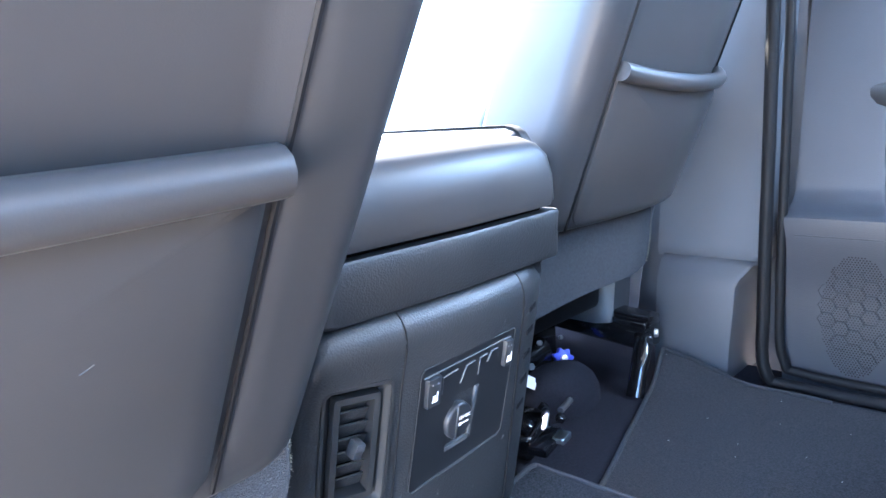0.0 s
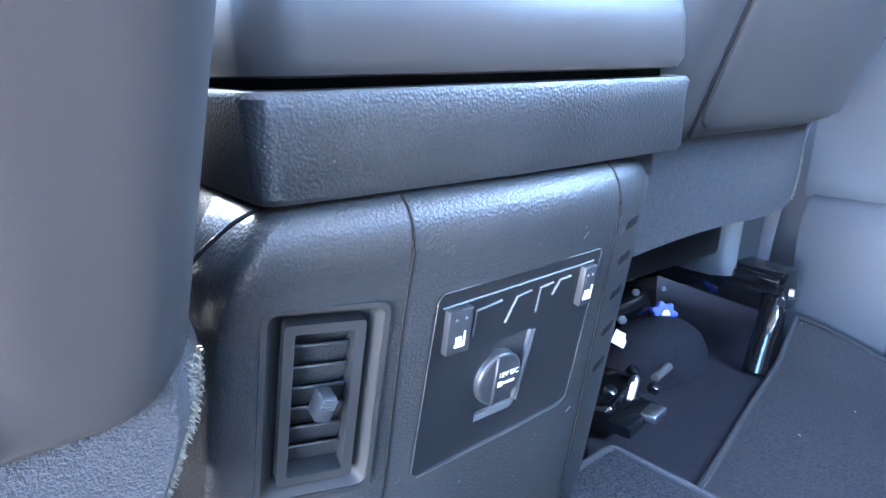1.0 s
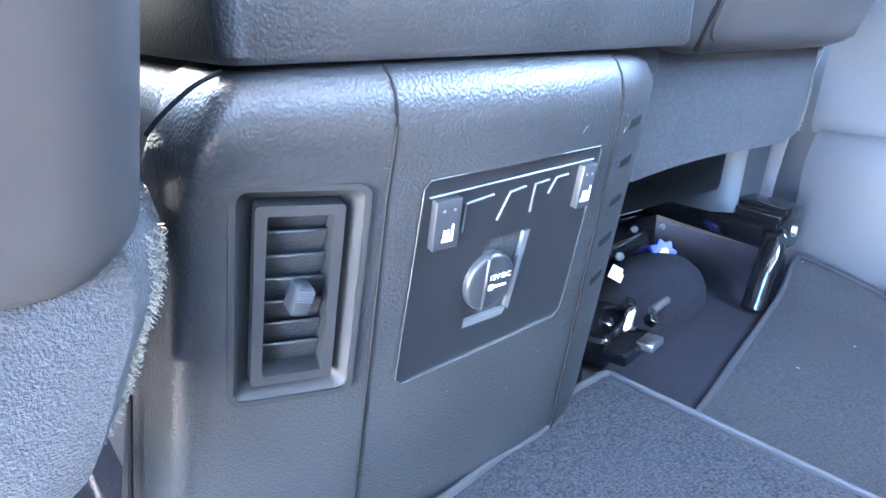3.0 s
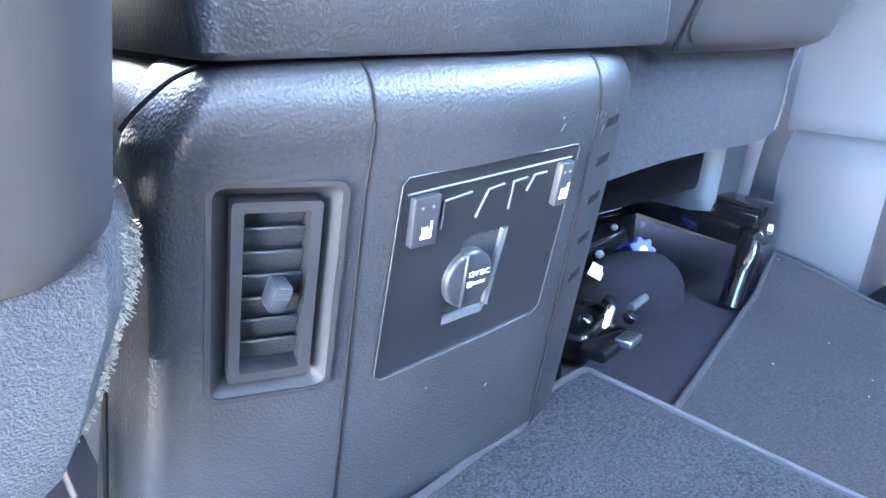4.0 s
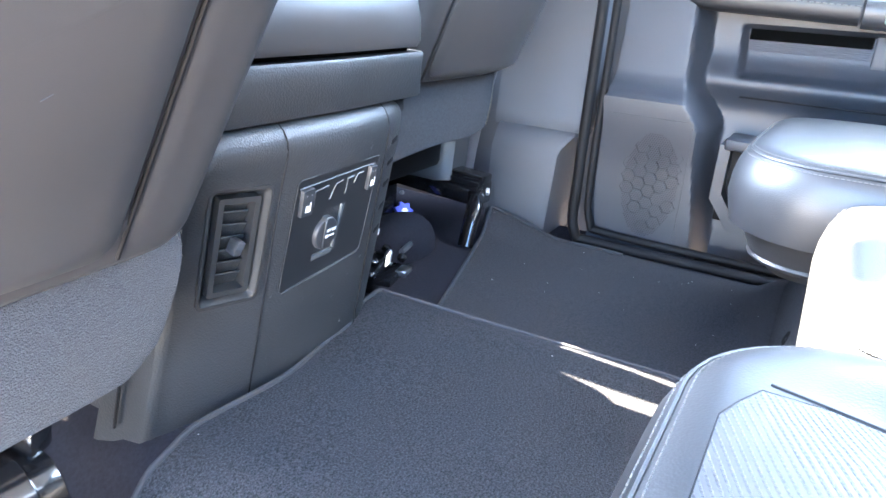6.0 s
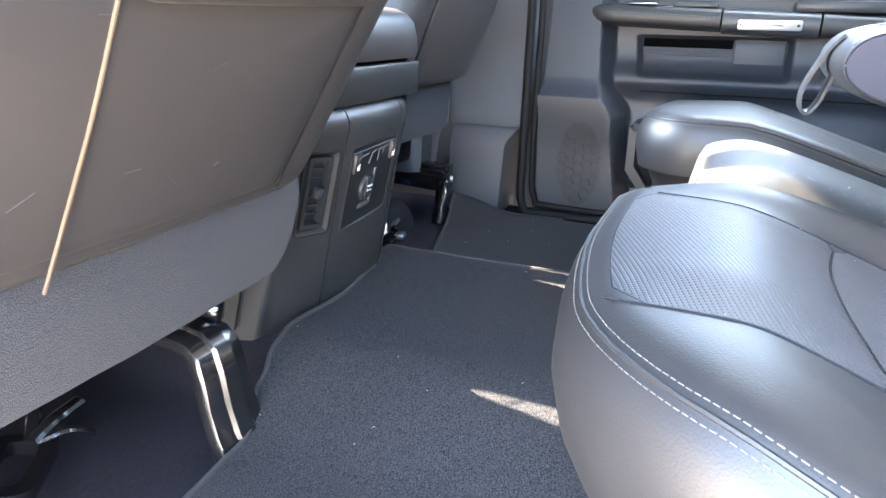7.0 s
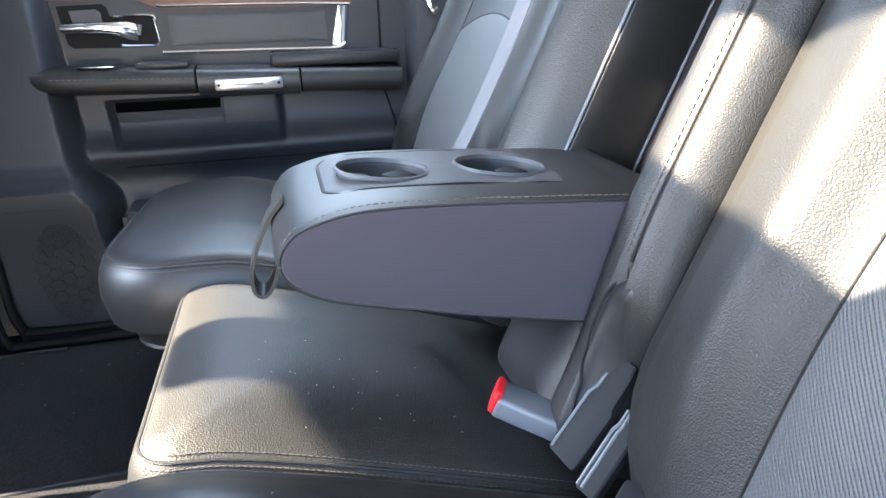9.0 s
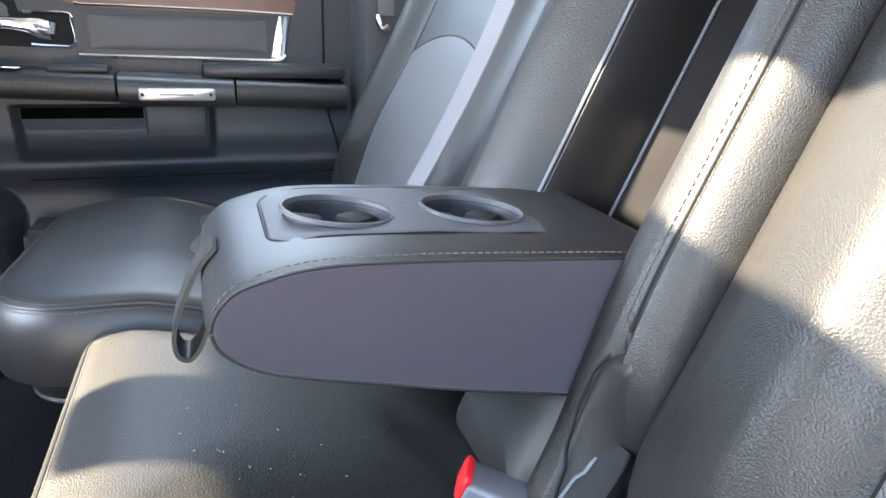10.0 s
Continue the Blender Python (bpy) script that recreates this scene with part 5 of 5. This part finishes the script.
roll = [(0.056 * (1 - math.cos(radians(a))), -0.03 + 0.066 * math.sin(radians(a))) for a in (0, 12, 24, 36, 48, 60, 70, 78)]
part("inner_bolster", pad(RM, rrect(-0.203, 0.0, -0.096, 0.62, (0.045,) * 4, 8, 26), roll, lambda u, v: 0.0012, 6), LEATHER, bench_small, "rounded leather side bolster")

# centre back: narrow stitched bolster, open armrest bay
CB = back_matrix(0.0, -0.645, 0.22)
def wing_edge(v):
    """Where the curved seam above the buckle gap runs at height v."""
    return interp(v, ((0.0, 0.090), (0.05, 0.085), (0.07, 0.080), (0.09, 0.077), (0.11, 0.078), (0.131, 0.084), (0.143, 0.0915), (0.16, 0.0935)))


def sink(u, v):
    """How far the bolster has sunk back at (u, v), most of all over the buckle gap."""
    return 0.014 * step(0.20, 0.03, v) + 0.036 * step(0.135, 0.060, v) * step(0.080, 0.108, u)


def settled(bm):
    up, front = CB.to_3x3() @ Vector((0, 1, 0)), CB.to_3x3() @ Vector((0, 0, 1))
    for v in bm.verts:
        rel = v.co - CB.translation
        if rel.dot(front) > -0.06:
            v.co -= front * sink(-rel.x, rel.dot(up))
    return bm


def bolster_top(u, v):
    return 0.002 - 0.006 * step(0.080, 0.102, u) - 0.006 * step(0.165, 0.130, v) * step(wing_edge(v) - 0.004, wing_edge(v) + 0.010, u)


def wing_point(s, v, lift=0.0):
    u = wing_edge(v) + (0.114 - wing_edge(v)) * s
    w = 0.0175 + 0.002 * (1 - math.exp(-7 * s)) - sink(u, v) - 0.045 * step(0.55, 1.0, s) - 0.014 * step(0.122, 0.150, v)
    return CB @ Vector((u, v, w + lift))


out = rrect(0.046, 0.0, 0.116, 0.60, (0.03, 0.03, 0.02, 0.02), 6, 60)
cb = part("centre_backrest", settled(pad(CB, out, [(0.004, -0.13), (0.0, -0.11), (0.0, -0.012), (0.002, 0.001), (0.007, 0.010), (0.013, 0.0155), (0.020, 0.018)], bolster_top, 20)), LEATHER, bench, "stitched leather bolster of the centre backrest")
part("stitching", stitches([CB @ Vector((0.0865, v, 0.0195 - sink(0, v))) for v in span(0.150, 0.56, 40)], 0.0034, 0.0018, 0.00042), THREAD, cb)
part("bolster_seam", tube([CB @ Vector((0.0915, v, 0.0172 - sink(0, v))) for v in span(0.146, 0.57, 40)], 0.0011, 6), RUBBER, cb)
part("lower_wing", sheet(wing_point, span(0, 1, 24), span(0.0, 0.150, 50), CB.to_3x3() @ Vector((0, 0, -0.012))), LEATHERSOFT, cb)
part("wing_seam", tube([wing_point(0.0, v, 0.0012) for v in span(0.01, 0.146, 40)], 0.0012, 6), RUBBER, cb)
part("lower_back", pad(CB, rrect(-0.092, -0.02, 0.05, 0.105, (0.02,) * 4, 6, 8), [(0, -0.10), (0, -0.030), (0.006, -0.018), (0.02, -0.012)], lambda u, v: 0.004, 8), LEATHERSOFT, cb)
part("bay_panel", box((-0.094, 0.02, -0.085), (0.06, 0.58, -0.075), 0.003, 2, CB), BAY, cb, "flat panel at the back of the bay")
part("bay_wall", box((-0.100, 0.02, -0.09), (-0.094, 0.58, -0.005), 0.002, 2, CB), BAY, cb)
part("bay_edge", tube([CB @ Vector((-0.0935, v, -0.074)) for v in span(0.14, 0.55, 20)], 0.0016, 6), GREYBLOCK, cb)
part("bay_edge", tube([CB @ Vector((-0.097, v, -0.003)) for v in span(0.14, 0.58, 20)], 0.0016, 6), GREYBLOCK, cb)
part("bay_top", box((-0.12, 0.575, -0.10), (0.07, 0.66, 0.0), 0.01, 2, CB), LEATHER, cb)

# ---- centre armrest ----
side = smooth_loop([(-0.470, 0.370), (-0.477, 0.384), (-0.492, 0.3925), (-0.527, 0.399), (-0.588, 0.3975), (-0.650, 0.3935), (-0.720, 0.388), (-0.750, 0.380), (-0.750, 0.300), (-0.735, 0.288), (-0.674, 0.3015), (-0.603, 0.316), (-0.554, 0.3275), (-0.500, 0.341), (-0.476, 0.355)], 5)


def ar_ring(x, out_by, crown):
    pts = []
    for (u, v), (a, b) in zip(side, inset(side, out_by)):
        pts.append((x, a, b + crown * step(0.36, 0.395, v)))
    return pts


rings = [ar_ring(x, d, c) for x, d, c in ((-0.050, 0.004, -0.002), (-0.0545, 0.0, -0.001), (-0.055, -0.001, 0.0), (-0.050, -0.002, 0.0), (-0.040, -0.0032, 0.0), (-0.02, -0.0042, 0.0), (0.025, -0.0050, 0.0), (0.080, -0.0055, 0.0), (0.100, -0.0055, 0.0), (0.109, -0.0045, 0.0), (0.115, -0.001, 0.0), (0.114, 0.002, -0.002))]
ar = abody = part("armrest", loft(rings), LEATHERSOFT, bench, "folded down leather armrest with two cup holders")
CUPS = ((0.029, -0.550), (0.034, -0.643))


def top_z(y):
    return interp(y, ((-0.705, 0.3925), (-0.650, 0.3975), (-0.588, 0.4020), (-0.535, 0.4035), (-0.510, 0.4010), (-0.495, 0.3975), (-0.484, 0.393)))


circ = lambda r, n=40: [(r * math.cos(2 * math.pi * k / n), r * math.sin(2 * math.pi * k / n)) for k in range(n)]


def plate_point(x, y, lift):
    return Vector((x, y, top_z(y) + lift + 0.012 * (x - 0.031) - 0.3 * (x - 0.031) ** 2))


PLATE = rrect(-0.017, -0.688, 0.094, -0.504, (0.006, 0.006, 0.026, 0.016), 10, 14)
rows = [[plate_point(u, v, w) for u, v in inset(PLATE, d)] for d, w in ((0, -0.012), (0, 0.0010), (0.0004, 0.0017), (0.0012, 0.0020))]
cu, cv = 0.038, -0.596
rows += [[plate_point(cu + (u - cu) * s, cv + (v - cv) * s, 0.0020) for u, v in inset(PLATE, 0.0012)] for s in (0.9, 0.8, 0.7, 0.55, 0.4, 0.25, 0.1)]
# lighter grey puts the black plate's sky reflection into its colour
tp = part("top_plate", loft(rows), GREYPLASTIC, ar, "cup holder plate with its sky sheen put into a lighter grey")
part("plate_edge", tube([plate_point(u, v, 0.0010) for u, v in inset(PLATE, -0.0008)], 0.0012, 6, closed=True), RUBBER, ar)
tools = [slab(Matrix.Translation((x, y, top_z(y) - 0.07)), circ(0.0345), 0, 0.12, 0.0) for x, y in CUPS]
cut(tp, tools)
cut(abody, [slab(Matrix.Translation((x, y, top_z(y) - 0.062)), circ(0.0345), 0, 0.12, 0.0) for x, y in CUPS])
for x, y in CUPS:
    cm = Matrix.Translation((x, y, top_z(y) + 0.0014)) @ pose(0, 0, 0, 5.4)
    # rim in the same lightened grey as the plate
    cup = part("cup_holder", loft([[cm @ Vector((u * s, v * s, w)) for u, v in circ(1.0)] for s, w in ((0.0372, 0.0000), (0.0366, 0.0022), (0.0350, 0.0024), (0.0340, 0.0005), (0.0335, -0.003))], caps=False), GREYPLASTIC, ar, "cup holder with its rim in the plate's sheen grey")
    part("cup_wall", loft([[cm @ Vector((u * s, v * s, w)) for u, v in circ(1.0)] for s, w in ((0.0336, -0.001), (0.0325, -0.052))], caps=False), SMOOTH, ar)
    part("well_floor", slab(cm, circ(0.0335), -0.058, -0.052, 0.0), SMOOTH, ar)
    for turn in (75, 195, 315):
        part("grip_fin", box((0.009, -0.011, -0.034), (0.033, 0.011, -0.005), 0.005, 2, cm @ pose(0, 0, 0, 0, 0, turn)), STALKGREY, ar)
part("side_panel", slab(Matrix(((0, 0, -1, -0.0535), (1, 0, 0, 0), (0, 1, 0, 0), (0, 0, 0, 1))), inset(side, 0.0005) if inset(side, 0.0005)[0][0] < side[0][0] else inset(side, -0.0005), 0.0, 0.0030, 0.002, 3), CLOTH, ar, "grey cloth side panel")
edge = [p for p in side if p[0] > -0.730]
cut_at = max(range(len(edge)), key=lambda i: (Vector(edge[i]) - Vector(edge[i - 1])).length)
edge = edge[cut_at:] + edge[:cut_at]
part("piping", tube([Vector((-0.0550, u, v)) for u, v in edge], 0.0012, 6), LEATHERSOFT, ar)
part("stitching", stitches([Vector((-0.0535, u, v + 0.0035)) for u, v in edge if v > 0.375], 0.0030, 0.0018, 0.00038), THREAD, ar)
lp = spline([(0.022, -0.474, 0.392), (0.023, -0.462, 0.376), (0.024, -0.449, 0.345), (0.025, -0.448, 0.326), (0.026, -0.455, 0.320), (0.026, -0.463, 0.330), (0.026, -0.470, 0.352), (0.026, -0.474, 0.368)], 6)
rings = []
for i, p in enumerate(lp):
    d = (lp[min(i + 1, len(lp) - 1)] - lp[max(i - 1, 0)]).normalized()
    nn = d.cross(Vector((1, 0, 0))).normalized() * 0.0014
    s = Vector((0.013, 0, 0))
    rings.append([p - s + nn, p + s + nn, p + s - nn, p - s - nn])
part("pull_loop", loft(rings), LEATHER, ar, "leather pull loop")

# ---- belts and buckles on the bench ----
def buckle(m, label, material, length=0.075, width=0.042, thick=0.022, slot=True):
    b = root("belt_buckle", m.translation - Vector((0, 0, 0.02)), label, "buckle", "belt buckles")
    part("housing", box((-width / 2, -length, -thick / 2), (width / 2, 0, thick / 2), 0.004, 3, m), material, b)
    if slot:
        button = box((-width / 2 + 0.002, -0.010, -thick / 2 + 0.006), (width / 2 - 0.002, 0.003, thick / 2 - 0.002), 0.002, 2, m)
        for x in (-1, 1):
            grow(button, box((min(x * width * 0.24, x * (width / 2 - 0.002)), -0.010, -thick / 2 + 0.001), (max(x * width * 0.24, x * (width / 2 - 0.002)), 0.003, -thick / 2 + 0.008), 0.001, 2, m))
        btn = part("button", button, RED, b, "red release button")
        part("latch_slot", box((-width * 0.23, -0.004, -thick / 2 + 0.0005), (width * 0.23, 0.0012, -thick / 2 + 0.0056), 0.0005, 1, m), STALKGREY, btn)
    else:
        part("button", loft([[m @ Vector((x * k, y, z * k + 0.002)) for x, z in rrect(-width / 2, -thick / 2 - 0.001, width / 2, thick / 2 + 0.002, (0.005,) * 4, 4, 3)] for y, k in ((-0.003, 0.86), (0.000, 0.96), (0.0022, 0.92), (0.0032, 0.7))]), RED, b, "red release button")
    return b


def facing(at, direction, up):
    d = Vector(direction).normalized()
    x = d.cross(Vector(up)).normalized()
    return Matrix.Translation(at) @ Matrix((x, d, x.cross(d))).transposed().to_4x4()


buckle(facing((-0.211, -0.631, 0.2365), (-0.66, 0.74, -0.08), (-0.12, -0.20, 0.97)), "black belt buckle with red button on the driver side cushion", SMOOTH, 0.050, 0.038, 0.023)
buckle(facing((-0.047, -0.614, 0.2435), (0.42, 0.84, 0.35), (-0.25, -0.38, 0.88)), "grey belt buckle with red button standing by the bolster", GREYBLOCK, 0.064, 0.028, 0.018, False)
st = root("buckle_stalk", (-0.12, -0.68, 0.20), "two grey plastic buckle stalks between the backrests", "buckle stalk")
for top, foot, wide, edges in (((-0.098, -0.694, 0.287), (-0.100, -0.646, 0.220), 0.026, (0.0115,)), ((-0.124, -0.690, 0.268), (-0.134, -0.648, 0.217), 0.017, (0.0035, 0.0075))):
    along = Vector(foot) - Vector(top)
    sm = facing(foot, along, (-0.30, 0.78, 0.55))
    sleeve = loft([[sm @ Vector((x * wide * k, y, z)) for x, z in ((-0.5, -0.004), (0.5, -0.004), (0.53, 0.0), (0.5, 0.0035), (0.3, 0.0042), (-0.42, 0.0042), (-0.5, 0.003))] for y, k in ((-along.length, 0.55), (-along.length + 0.010, 0.72), (-0.050, 0.80), (-0.046, 1.0), (-0.004, 1.0), (0.0, 0.92))])
    bar = part("sleeve", sleeve, STALKGREY, st)
    for x in edges:
        part("ridge", tube([sm @ Vector((x * (0.74 if y < -0.05 else 1), y, 0.0042)) for y in span(-along.length + 0.006, -0.002, 12)], 0.0012, 6), GREYBLOCK, bar)
wb = root("belt_buckle", (0.13, -0.60, 0.25), "pale grey belt buckle lying beside the armrest", "buckle", "belt buckles")
part("housing", box((-0.024, -0.011, -0.006), (0.024, 0.011, 0.006), 0.003, 3, pose(0.122, -0.602, 0.275, 0, 0, 24)), PALE, wb)
part("latch", box((-0.014, -0.008, -0.005), (0.014, 0.008, 0.005), 0.002, 2, pose(0.086, -0.618, 0.274, 0, 0, 24)), SMOOTH, wb)
belt("seat_belt", [(0.188, -0.752, 0.60), (0.196, -0.708, 0.49), (0.218, -0.672, 0.40), (0.236, -0.642, 0.335), (0.245, -0.622, 0.295)], 0.040, "grey belt webbing lying on the passenger side backrest")
hang = root("belt_guide", (0.70, -0.74, 0.55), "chrome belt guide hanging on webbing by the door", "belt guide")
part("strap", box((0.690, -0.76, 0.53), (0.694, -0.735, 0.66), 0.001), WEB, hang)
part("guide", tube(spline([(0.70, -0.735, 0.53), (0.696, -0.742, 0.51), (0.692, -0.752, 0.515)], 4), 0.005, 8), CHROME, hang)

# pale flecks on the cushions
rng = random.Random(23)
for c, name, label, x0, x1, y0, y1, count in ((cc, "lint", "pale lint flecks scattered on the centre cushion", -0.07, 0.06, -0.60, -0.44, 26), (dc, "lint", "pale lint flecks scattered on the driver side cushion", -0.45, -0.14, -0.60, -0.37, 12)):
    tree = BVHTree.FromPolygons([v.co for v in c.data.vertices], [p.vertices for p in c.data.polygons])
    flecks = bmesh.new()
    for i in range(count):
        p, n, _, _ = tree.ray_cast(Vector((rng.uniform(x0, x1), rng.uniform(y0, y1), 0.5)), Vector((0, 0, -1)))
        d = Vector((rng.uniform(-1, 1), rng.uniform(-1, 1), 0)).normalized() * rng.uniform(0.0003, 0.0011)
        grow(flecks, tube([p - d + n * 0.0004, p + n * 0.0008, p + d + n * 0.0004], 0.00022, 4))
    tagged(put(name, flecks, PALE), label, "lint", kind="stuff")

# ---- floor cup holder in front of the bench ----
fc = root("floor_cup_holder", (0.23, -0.35, 0.0), "black floor cup holder at the end of the tunnel", "cup holder")
part("rim", loft([[Vector((0.235 + 0.9 * s * math.cos(a), -0.352 + s * math.sin(a), w)) for a in (2 * math.pi * k / 32 for k in range(32))] for s, w in ((0.046, 0.0), (0.046, 0.030), (0.043, 0.036), (0.037, 0.036), (0.034, 0.030), (0.034, 0.002))], caps=False), SMOOTH, fc)
part("well", slab(Matrix.Translation((0.235, -0.352, 0)), circ(0.034), 0.0, 0.004, 0.0), RUBBER, fc)
part("latch", tube(spline([(0.330, -0.372, 0.035), (0.345, -0.360, 0.055), (0.365, -0.362, 0.060), (0.385, -0.375, 0.045)], 5), 0.007, 8), BLACKPAINT, fc)
